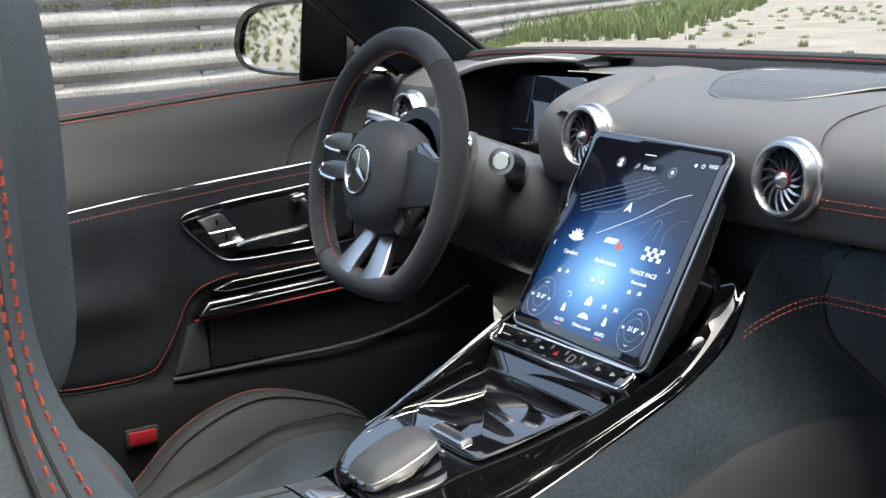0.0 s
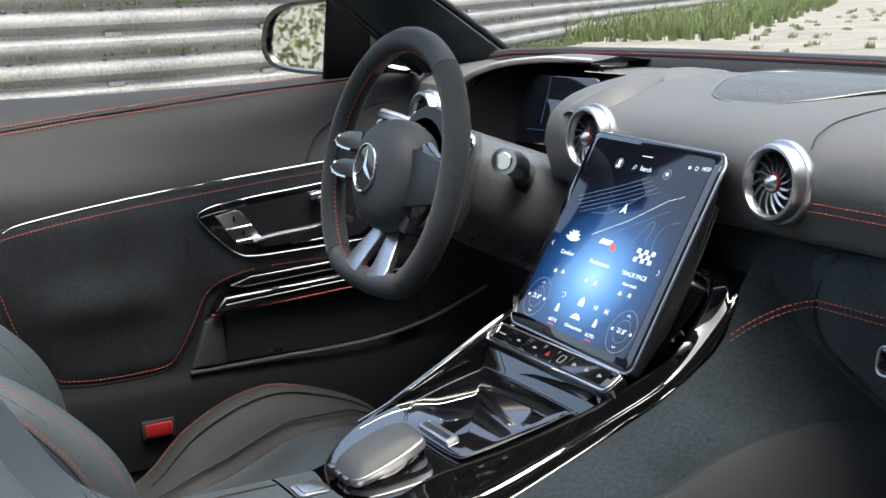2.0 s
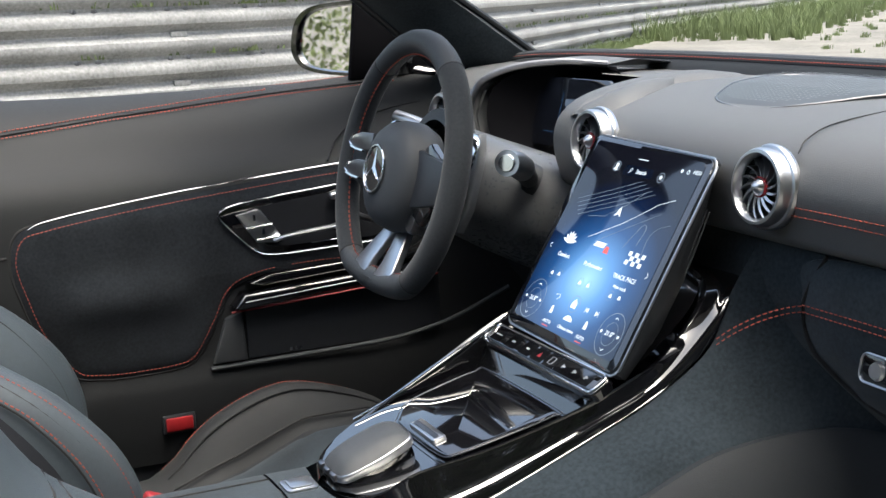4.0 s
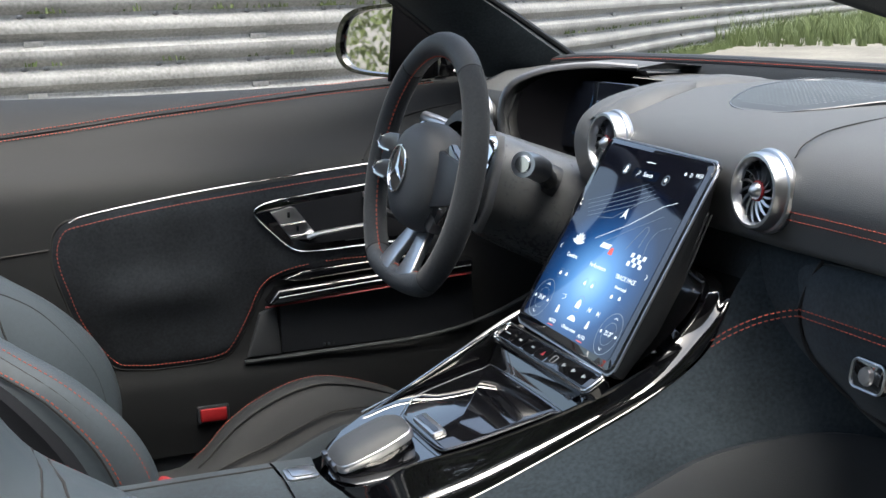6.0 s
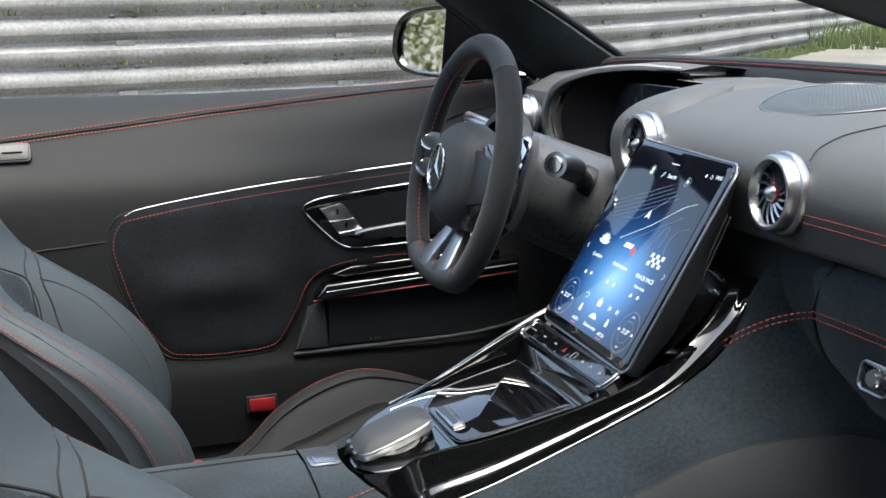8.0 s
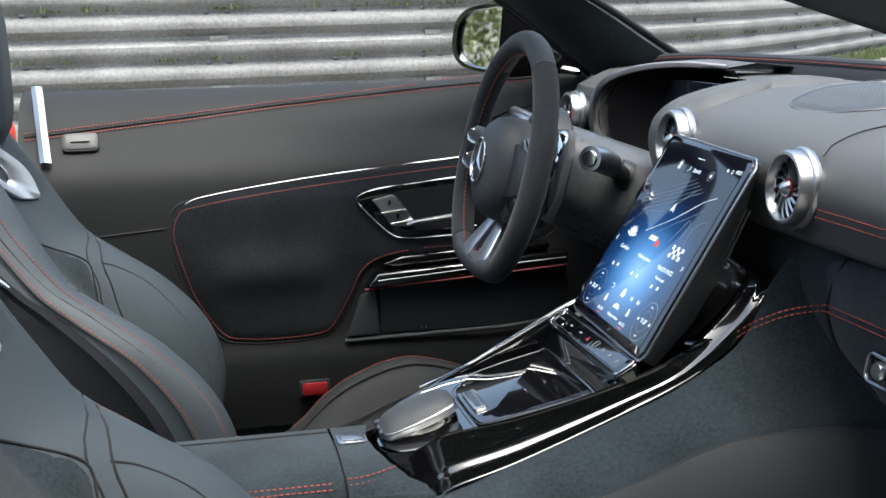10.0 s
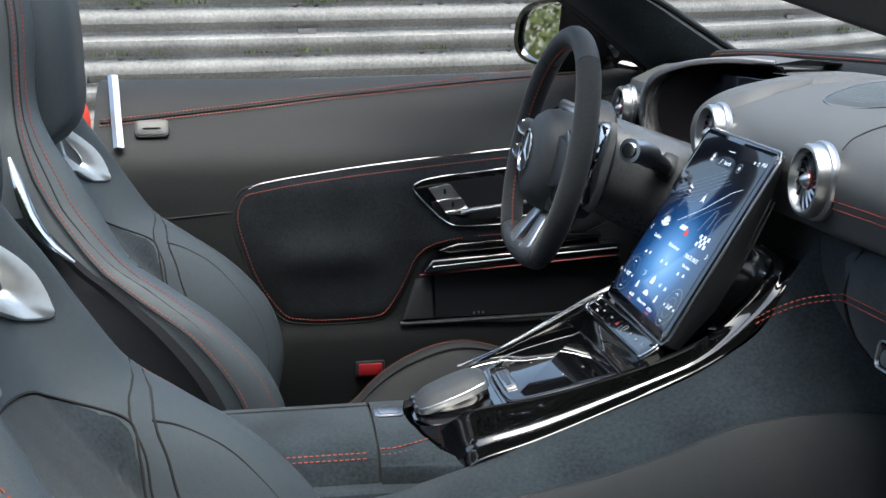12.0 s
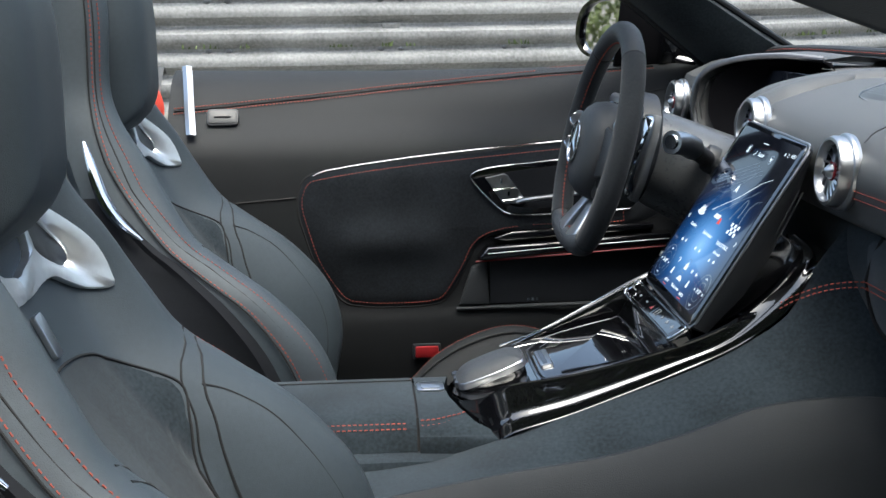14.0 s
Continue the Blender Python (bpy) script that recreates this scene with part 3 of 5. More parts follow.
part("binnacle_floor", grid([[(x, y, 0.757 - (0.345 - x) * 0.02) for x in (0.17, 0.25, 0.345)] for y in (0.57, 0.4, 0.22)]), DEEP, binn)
# hump between the binnacle and the centre
prof = catmull([(x, 0, z) for x, z in DASH[2:]], 4)
rows = []
for i in range(17):
    y = 0.303 - 0.071 * i / 16
    k = math.sin(min(1.0, i / 4) * math.pi / 2) ** 0.5 * 0.55 + 0.45
    lift = 0.010 * math.sin(min(1.0, i / 6) * math.pi / 2) * (1 - max(0, (i - 9) / 7) ** 2)
    rows.append([Vector((0.33 + (dash_point(q, y).x - 0.33) * (k if q.x < 0.33 else 1), y, 0.80 + (q.z - 0.80) * k + lift * min(1, max(0, (q.z - 0.78) / 0.06)) * min(1, max(0, (0.47 - q.x) / 0.08)) - (0.004 if q.x > 0.46 else 0))) for q in prof])
DASH_Z = sorted(DASH[:8])
crease = [Vector((q.x, q.y, max(q.z, table(DASH_Z, q.x)[0] + 0.0005))) for q in catmull([(0.172, 0.205, 0.850), (0.184, 0.194, 0.862), (0.222, 0.184, 0.874), (0.266, 0.200, 0.885), (0.308, 0.222, 0.892), (0.340, 0.246, 0.896)], 5)]
crest = [q + Vector((0.004, 0.042 * math.sin(math.pi * min(1.0, 0.25 + 0.75 * i / (len(crease) - 1))) ** 0.7, 0.015 * math.sin(math.pi * min(1.0, 0.2 + 0.8 * i / (len(crease) - 1))) ** 0.7)) for i, q in enumerate(crease)]
behind = [q + Vector((0.010, 0.045, -0.035)) for q in crest]
part("swell", grid([[a_, a_.lerp(b_, 0.5) + Vector((0, 0.006, 0.008)), b_, b_.lerp(c_, 0.35) + Vector((0, 0, 0.0035)), b_.lerp(c_, 0.75) + Vector((0, 0, 0.0035)), c_ + Vector((0, 0, 0.0008)), c_ + Vector((0, -0.001, -0.006))] for a_, b_, c_ in zip(behind, crest, crease)]), LIT_DASH_LEATHER, dash, "leather swell beside the instrument hood")
part("top_filler", grid([[(q.x, y, q.z - 0.003) for q in catmull([(x, 0, z) for x, z in DASH[:4] + [(0.378, 0.897)]], 4)] for y in (0.62, 0.5, 0.35, 0.2, 0.05)]), LIT_DASH_LEATHER, dash)
part("hump", grid(rows), LIT_DASH_LEATHER, dash, "dark leather hump beside the display")
# left end of the dash round the outer vent
part("end_pad", grid([[(x + d, y, z) for x, z in ((0.40, 0.885), (0.30, 0.892), (0.22, 0.885), (0.175, 0.865), (0.160, 0.83), (0.165, 0.79), (0.19, 0.765), (0.25, 0.70), (0.30, 0.6))] for y, d in ((0.585, 0.0), (0.62, 0.0), (0.70, 0.0), (0.76, 0.008), (0.80, 0.03), (0.86, 0.06))]), LIT_DASH_LEATHER, binn)
part("lower_cover", grid([[(x, y, z) for x, z in ((0.215, 0.757), (0.205, 0.73), (0.23, 0.66), (0.30, 0.55), (0.42, 0.40))] for y in (0.80, 0.6, 0.4, 0.23)]), PLASTIC, binn, "dark lower knee panel")
# windscreen edge of the dash
rim = thing("windscreen_ledge", "dark leather ledge along the windscreen with red stitching", "car trim", kind="structure")
ledge = catmull([(0.31, 0.87, 0.885), (0.40, 0.80, 0.905), (0.437, 0.70, 0.911), (0.475, 0.56, 0.912), (0.505, 0.42, 0.912), (0.52, 0.2, 0.912), (0.52, 0.0, 0.912), (0.495, -0.25, 0.911), (0.43, -0.55, 0.908), (0.31, -0.80, 0.893)], 8)
part("roll", tube(ledge, 0.010, 8), DARK_LEATHER, rim)
part("apron", grid([[q + Vector((-0.008, 0, 0)), q + Vector((-0.016, -0.003, -0.008)), q + Vector((-0.02, -0.004, -0.02))] for q in ledge]), DARK_LEATHER, rim)
part("stitching", dashes([q + Vector((-0.0098, -0.0015, 0.003)) for q in ledge], 0.0038, 0.0026, 0.0007), STITCH, rim, "red contrast stitching")
part("sealing_strip", tube([q + Vector((0.02, 0.004, 0.004)) for q in ledge], 0.006, 8), PLASTIC, rim)


# ---- air vents ----
def air_vent(at, label):
    m = axes(at, (0, -1, 0), (0.10, 0, 0.995))
    v = thing("air_vent", label, "air vent", "turbine air vents")
    part("outer_ring", lathe([(0.030, -0.022), (0.031, 0.000), (0.0335, 0.0035), (0.0365, 0.003), (0.0385, -0.001), (0.0385, -0.010), (0.0410, -0.011), (0.0424, -0.014), (0.0415, -0.019)], m, 48), SATIN, v, "satin metal double ring")
    part("duct", lathe([(0.0305, -0.006), (0.0305, -0.03), (0.0, -0.032)], m, 32), PLASTIC, v)
    rows = []
    for k in range(6):
        r = 0.008 + 0.0225 * k / 5
        tw = 0.42 * (k / 5) ** 1.4
        w = 0.0058 - 0.0010 * k / 5
        rows.append([(r * math.cos(tw), r * math.sin(tw) - w / 2, -0.004 - 0.009), (r * math.cos(tw), r * math.sin(tw) - w * 0.2, -0.003), (r * math.cos(tw), r * math.sin(tw) + w * 0.25, -0.0042), (r * math.cos(tw), r * math.sin(tw) + w * 0.1, -0.013)])
    proto = part("blade", grid(rows, wrap=True), SATIN, v)
    proto.matrix_basis = m
    for k in range(1, 15):
        ob = new("blade", proto.data)
        ob.parent = v
        ob.matrix_basis = m @ Matrix.Rotation(2 * math.pi * k / 15, 4, "Z")
    cone = part("hub_cone", lathe([(0.0, 0.0065), (0.003, 0.0055), (0.0080, 0.0005), (0.0092, -0.003), (0.0092, -0.014)], m, 24), SATIN, v, "pointed satin metal hub")
    part("hub_ring", lathe([(0.0090, -0.001), (0.0102, -0.002), (0.0102, -0.0045), (0.0090, -0.005)], m, 24), RED, cone, "thin red ring")
    return v


air_vent((0.134, -0.178, 0.829), "round turbine air vent with satin rings facing the passenger")
air_vent((0.152, 0.166, 0.840), "round turbine air vent beside the instrument hump")
air_vent((0.172, 0.644, 0.830), "round turbine air vent at the driver's door end")

# ---- centre display ----
SC = axes((0.066, 0.0, 0.747), (0, -1, 0), (0.128, 0, 0.19))


def emitter(name, color, power):
    m = bpy.data.materials.new(name)
    m.use_nodes = True
    b = m.node_tree.nodes["Principled BSDF"]
    b.inputs["Base Color"].default_value = (0.01, 0.01, 0.01, 1)
    b.inputs["Emission Color"].default_value = (*color, 1)
    b.inputs["Emission Strength"].default_value = power
    b.inputs["Roughness"].default_value = 0.1
    return m


UI = emitter("display_white", (0.85, 0.92, 1.0), UI_POWER)
UI_DIM = emitter("display_grey", (0.45, 0.55, 0.68), UI_POWER * 0.45)
UI_RED = emitter("display_red", (0.9, 0.12, 0.10), UI_POWER * 0.8)
UI_BLUE = emitter("display_blue", (0.10, 0.25, 0.55), UI_POWER * 0.35)
UI_CARD = emitter("display_card", (0.055, 0.13, 0.26), UI_POWER)
UI_DARK = emitter("display_navy", (0.004, 0.012, 0.035), UI_POWER)


def glow_material(name, cx, cy, rx, ry, power):
    m = bpy.data.materials.new(name)
    m.use_nodes = True
    nt = m.node_tree
    b = nt.nodes["Principled BSDF"]
    b.inputs["Base Color"].default_value = (0.003, 0.003, 0.005, 1)
    b.inputs["Roughness"].default_value = 0.06
    b.inputs["Coat Weight"].default_value = 0.6
    co = nt.nodes.new("ShaderNodeTexCoord")
    mp = nt.nodes.new("ShaderNodeMapping")
    mp.vector_type = "TEXTURE"
    mp.inputs["Location"].default_value = (cx, cy, 0)
    mp.inputs["Scale"].default_value = (rx, ry, 1)
    gr = nt.nodes.new("ShaderNodeTexGradient")
    gr.gradient_type = "SPHERICAL"
    rp = nt.nodes.new("ShaderNodeValToRGB")
    e = rp.color_ramp.elements
    e[0].position, e[0].color = 0.0, (0.0008, 0.0012, 0.003, 1)
    e[1].position, e[1].color = 1.0, (0.24, 0.42, 0.70, 1)
    for p, c in ((0.25, (0.002, 0.008, 0.03, 1)), (0.5, (0.010, 0.045, 0.14, 1)), (0.75, (0.08, 0.20, 0.43, 1))):
        q = e.new(p)
        q.color = c
    nt.links.new(co.outputs["Object"], mp.inputs[0])
    nt.links.new(mp.outputs[0], gr.inputs[0])
    nt.links.new(gr.outputs[0], rp.inputs[0])
    nt.links.new(rp.outputs[0], b.inputs["Emission Color"])
    b.inputs["Emission Strength"].default_value = power
    return m


display = thing("centre_display", "tall glossy touch display leaning on the console, lit blue", "display")


def lean(q):
    """The display's outline leans a little to one side."""
    return (q[0] + 0.0045 - 0.074 * (q[1] - 0.005), q[1] + 0.004 - 0.024 * q[0])


rows = []
for v, d in ((-0.1225, 0.022), (-0.119, 0.028), (-0.06, 0.040), (0.0, 0.040), (0.06, 0.030), (0.105, 0.019), (0.119, 0.014), (0.1228, 0.010)):
    e = 0.005 if abs(v) > 0.12 else 0.0
    w_ = 0.118 - e
    ring = [(w_, -0.003), (w_, -0.007), (w_ - 0.006, -d * 0.6), (w_ - 0.016, -d), (-w_ + 0.016, -d), (-w_ + 0.006, -d * 0.6), (-w_, -0.007), (-w_, -0.003)]
    rows.append([SC @ Vector((*lean((u, v)), h)) for u, h in ring])
housing = part("housing", grid(rows, wrap=True, ends=True), PLASTIC, display, "dark satin display body")
for k in range(3):
    part("rib", tube([SC @ Vector((*lean((0.1035 + 0.0022 * k, v)), -0.036 + 0.006 * k + 0.10 * max(0.0, v - 0.02))) for v in (-0.075, -0.03, 0.02, 0.06, 0.075)], 0.0010, 6), PLASTIC, housing, "fine rib")
part("bezel_rim", tube([SC @ Vector((*lean(q), -0.004)) for q in rounded(0.2365, 0.2465, 0.013)], 0.0016, 6, closed=True), SATIN, display, "thin metal bezel rim")
glass = part("glass", slab([lean(q) for q in rounded(0.232, 0.242, 0.012)], 0.003, SC @ Matrix.Translation((0, 0, -0.003)), 0.001), SCREEN_DARK, display, "glossy black cover glass")
active = part("lit_area", slab([lean((q[0], q[1] + 0.002)) for q in rounded(0.212, 0.226, 0.006)], 0.0004, Matrix.Translation((0, 0, 0.0002)), 0), glow_material("display_glow", 0.008, -0.040, 0.150, 0.125, UI_POWER * 1.35), display, "blue glowing menu screen")
active.matrix_basis = SC


def ui(name, bm, mat, label=""):
    bm.transform(SC)
    return part(name, bm, mat, active_holder, label, smooth=False)


active_holder = glass


def ui_line(pts, w=0.0004, mat=None):
    return ui("map_line", tube([Vector((u, v, 0.001)) for u, v in pts], w * 0.6, 4), mat or UI_DIM)


def ui_text(text, u, v, size, mat=None):
    return words(text, size * 0.86, SC @ Matrix.Translation((u, v, 0.0009)), mat or UI, active_holder)


def ui_disc(u, v, r, mat, z=0.0007, inner=0.0, name="icon_disc", sy=1.0):
    n = 32
    if inner:
        bm = grid([[(u + r_ * math.cos(2 * math.pi * k / n), v + r_ * sy * math.sin(2 * math.pi * k / n), z) for k in range(n)] for r_ in (r, inner)], wrap=True)
    else:
        bm = bmesh.new()
        bm.faces.new([bm.verts.new((u + r * math.cos(2 * math.pi * k / n), v + r * sy * math.sin(2 * math.pi * k / n), z)) for k in range(n)])
    return ui(name, bm, mat)


def ui_poly(pts, mat, z=0.0009, name="icon"):
    bm = bmesh.new()
    bm.faces.new([bm.verts.new((u, v, z)) for u, v in pts])
    return ui(name, bm, mat)


ui_poly([(-0.014, 0.1065), (0.005, 0.1065), (0.005, 0.1075), (-0.014, 0.1075)], UI, name="pull_bar")
ui_disc(-0.047, 0.094, 0.0065, UI_DIM, inner=0.0055)
ui_disc(-0.047, 0.0955, 0.0028, UI)
ui_poly([(-0.051, 0.0895), (-0.043, 0.0895), (-0.045, 0.093), (-0.049, 0.093)], UI)
ui("search_field", slab([(q[0] - 0.003, q[1] + 0.092) for q in rounded(0.056, 0.012, 0.003)], 0.0003, Matrix.Translation((0, 0, 0.0003)), 0), UI_DARK)
ui("menu_card", slab([lean((q[0] + 0.006, q[1] - 0.083)) for q in rounded(0.150, 0.048, 0.012)], 0.0001, Matrix.Translation((0, 0, 0.00045)), 0), UI_CARD)
ui_text("Search", 0.003, 0.092, 0.0085)
ui_disc(-0.0165, 0.093, 0.0022, UI, 0.0009, 0.0016)
ui_line([(-0.018, 0.0912), (-0.0205, 0.0885)], 0.0004, UI)
ui_disc(0.041, 0.091, 0.006, UI_DIM, inner=0.0052)
ui_poly([(0.041 + (0.0035 if k % 2 == 0 else 0.0015) * math.sin(math.pi * k / 5), 0.091 + (0.0035 if k % 2 == 0 else 0.0015) * math.cos(math.pi * k / 5)) for k in range(10)], UI)
ui_text("14:51", 0.096, 0.104, 0.0078)
ui_disc(0.070, 0.103, 0.002, UI)
ui_disc(0.081, 0.103, 0.0025, UI, inner=0.0017)
for k in range(5):
    ui_line([(-0.088 + 0.004 * k, 0.046 - 0.0045 * k), (-0.03 + 0.006 * k, 0.066 - 0.004 * k), (0.015 + 0.008 * k, 0.083 - 0.003 * k)], 0.00035)
ui_line([(-0.03, 0.006), (0.02, 0.032), (0.064, 0.062), (0.085, 0.070)], 0.00045, UI)
ui_line([(-0.012, 0.004), (0.03, 0.028), (0.075, 0.052)], 0.00035)
ui_line([(-0.05, 0.03), (-0.02, 0.034), (0.006, 0.050), (0.03, 0.070)], 0.00035)
ui_line([(q.x, q.y) for q in catmull([(0.040, 0.006, 0), (0.050, 0.026, 0), (0.056, 0.036, 0), (0.063, 0.032, 0), (0.061, 0.012, 0)], 6)], 0.0004)
ui_line([(q.x, q.y) for q in catmull([(0.078, 0.002, 0), (0.074, 0.022, 0), (0.082, 0.036, 0), (0.098, 0.042, 0)], 6)], 0.0003)
ui_poly([(0.002, 0.050), (0.0075, 0.037), (0.002, 0.0405), (-0.004, 0.037)], UI)
for k in range(7):
    a_ = radians(20 + 140 * k / 6)
    ui_poly([(-0.060, -0.008), (-0.060 + 0.010 * math.cos(a_ - 0.16), -0.008 + 0.012 * math.sin(a_ - 0.16)), (-0.060 + 0.015 * math.cos(a_), -0.008 + 0.016 * math.sin(a_)), (-0.060 + 0.010 * math.cos(a_ + 0.16), -0.008 + 0.012 * math.sin(a_ + 0.16))], UI, 0.0009 + 0.00002 * k)
ui_text("Comfort", -0.056, -0.022, 0.0082)
ui_poly([(-0.012, -0.001), (0.008, -0.001), (0.011, 0.005), (-0.009, 0.005)], UI)
ui_poly([(0.010, -0.006), (0.020, -0.006), (0.018, 0.002), (0.012, 0.002)], UI_RED)
ui_text("Performance", 0.007, -0.023, 0.0082)
for i in range(5):
    for j in range(3):
        if (i + j) % 2 == 0:
            ui_poly([(0.056 + 0.006 * i, -0.010 + 0.005 * j), (0.062 + 0.006 * i, -0.010 + 0.005 * j), (0.062 + 0.006 * i, -0.005 + 0.005 * j), (0.056 + 0.006 * i, -0.005 + 0.005 * j)], UI, 0.0009 + 0.00001 * (i + j))
ui_text("TRACK PACE", 0.070, -0.025, 0.0084)
ui_text("New track", 0.071, -0.036, 0.0065)
for u, s in ((-0.091, -1), (0.104, 1)):
    ui_line([(u - 0.0015 * s, -0.012), (u + 0.0015 * s, -0.015), (u - 0.0015 * s, -0.018)], 0.0005, UI)
for u, v in ((-0.060, -0.045), (-0.046, -0.044), (0.0, -0.045), (0.017, -0.045), (0.063, -0.047), (0.079, -0.046)):
    ui_disc(u, v, 0.0056, UI_DIM, 0.0006, 0.0052)
    ui_poly([(u - 0.0028, v - 0.002), (u + 0.0028, v - 0.002), (u + 0.0018, v + 0.0012), (u, v + 0.0026), (u - 0.0018, v + 0.0012)], UI)
ui_line([(-0.03, -0.066), (-0.023, -0.065), (-0.021, -0.069), (-0.026, -0.0715)], 0.0005, UI)
ui_disc(0.011, -0.069, 0.010, UI_DIM, inner=0.0094)
ui_poly([(0.006, -0.074), (0.016, -0.074), (0.016, -0.068), (0.011, -0.063), (0.006, -0.068)], UI)
for u, s in ((0.038, -1), (0.057, 1)):
    ui_poly([(u - 0.0025 * s, -0.073), (u + 0.0025 * s, -0.070), (u - 0.0025 * s, -0.067)], UI)
    ui_poly([(u + 0.0026 * s, -0.073), (u + 0.0034 * s, -0.073), (u + 0.0034 * s, -0.067), (u + 0.0026 * s, -0.067)], UI)
for u, v in ((-0.0695, -0.080), (0.094, -0.084)):
    ui_disc(u, v, 0.0205, UI_DARK, 0.0005, name="dial", sy=1.15)
    ui_disc(u, v, 0.0208, UI_DIM, 0.0007, 0.0202, name="dial_ring", sy=1.15)
    ui_disc(u, v, 0.0118, UI_DIM, 0.0007, 0.0114, name="dial_ring", sy=1.1)
    ui_text("21.0°", u, v, 0.0088)
    for s in (1, -1):
        ui_line([(u - 0.003, v + s * 0.0165), (u, v + s * 0.0188), (u + 0.003, v + s * 0.0165)], 0.0005, UI)
        ui_disc(u + s * 0.0155, v, 0.0017, UI, 0.0009)
for u, v in ((-0.024, -0.084), (0.049, -0.086)):
    ui_poly([(u - 0.003, v - 0.004), (u + 0.003, v - 0.004), (u + 0.003, v - 0.001), (u + 0.001, v + 0.005), (u - 0.002, v + 0.005)], UI)
ui_poly([(0.004, -0.089), (0.022, -0.089), (0.021, -0.086), (0.016, -0.083), (0.010, -0.083), (0.006, -0.086)], UI)
for u, v in ((-0.022, -0.098), (0.050, -0.100)):
    ui_text("AUTO", u, v, 0.0066)
    ui_poly([(u - 0.006, v - 0.0055), (u + 0.006, v - 0.0055), (u + 0.006, v - 0.0045), (u - 0.006, v - 0.0045)], UI_RED)
ui_text("Climate menu", 0.018, -0.098, 0.0066)

for txt, u, v, size in (("0", 0.062, 0.022, 0.016),):
    words(txt, size, dm @ Matrix.Translation((u, v, 0.0064)), UI_DIM, idisp)
for u0, v0, u1, v1, mat in ((-0.05, -0.03, 0.09, -0.03, UI_BLUE), (0.0, -0.036, 0.03, -0.036, UI_DIM), (0.03, -0.02, 0.03, 0.03, UI_BLUE), (-0.02, -0.02, -0.02, 0.03, UI_BLUE), (0.05, -0.040, 0.065, -0.040, UI_RED), (0.046, 0.006, 0.064, 0.006, UI_BLUE)):
    part("gauge_line", tube([dm @ Vector((u0, v0, 0.0064)), dm @ Vector((u1, v1, 0.0064))], 0.00025, 4), mat, idisp)

# button bar below the display
bar = thing("button_bar", "slim gloss black button bar in a bright metal frame", "button bar")
BM_ = axes((-0.012, -0.006, 0.636), (0, -1, 0), (0.075, 0, 0.045))
part("frame_line", tube([BM_ @ Vector((q[0], q[1], 0.0012)) for q in rounded(0.236, 0.026, 0.008)], 0.0016, 8, closed=True), CHROME, bar, "bright metal outline")
part("frame", slab(rounded(0.240, 0.030, 0.008), 0.012, BM_ @ Matrix.Translation((0, 0, -0.012)), 0.003, 3), PIANO, bar, "gloss black button bar base")
face = part("face", slab(rounded(0.230, 0.020, 0.005), 0.003, BM_ @ Matrix.Translation((0, 0, -0.0005)), 0.001), PIANO, bar)
for k, u in enumerate((-0.095, -0.06, -0.027, 0.0, 0.026, 0.05, 0.072, 0.095)):
    part("button", slab([(q[0] + u, q[1]) for q in rounded(0.0225, 0.0186, 0.001)], 0.0003, BM_ @ Matrix.Translation((0, 0, 0.0024)), 0), PIANO, bar)
    if k == 3:
        bm = bmesh.new()
        bm.faces.new([bm.verts.new(BM_ @ Vector((u + x * 0.8, y * 0.8, 0.0030))) for x, y in ((-0.005, -0.004), (0.005, -0.004), (0, 0.005))])
        part("hazard_mark", bm, RED, face)
    elif k == 4:
        part("symbol", tube([BM_ @ Vector((q[0] + u, q[1], 0.0032)) for q in rounded(0.008, 0.010, 0.002, 3)], 0.0005, 4, closed=True), PRINT, face)
    else:
        part("symbol", box(0.006 if k else 0.014, 0.0024 if k else 0.0014, 0.0004, BM_ @ Matrix.Translation((u, 0, 0.0029)), 0), PRINT, face)
        if k > 4:
            part("symbol", box(0.0018, 0.0052, 0.0004, BM_ @ Matrix.Translation((u - 0.0015, 0, 0.00295)), 0), PRINT, face)

# ---- centre console ----
console = thing("centre_console", "gloss black centre console with suede sides", "console")


def deck_z(x):
    return 0.607 + 0.23 * x


def smooth_rows(rows, n=5, m=4):
    cols = [catmull([r[k] for r in rows], n) for k in range(len(rows[0]))]
    return [catmull(list(c), m) for c in zip(*cols)]


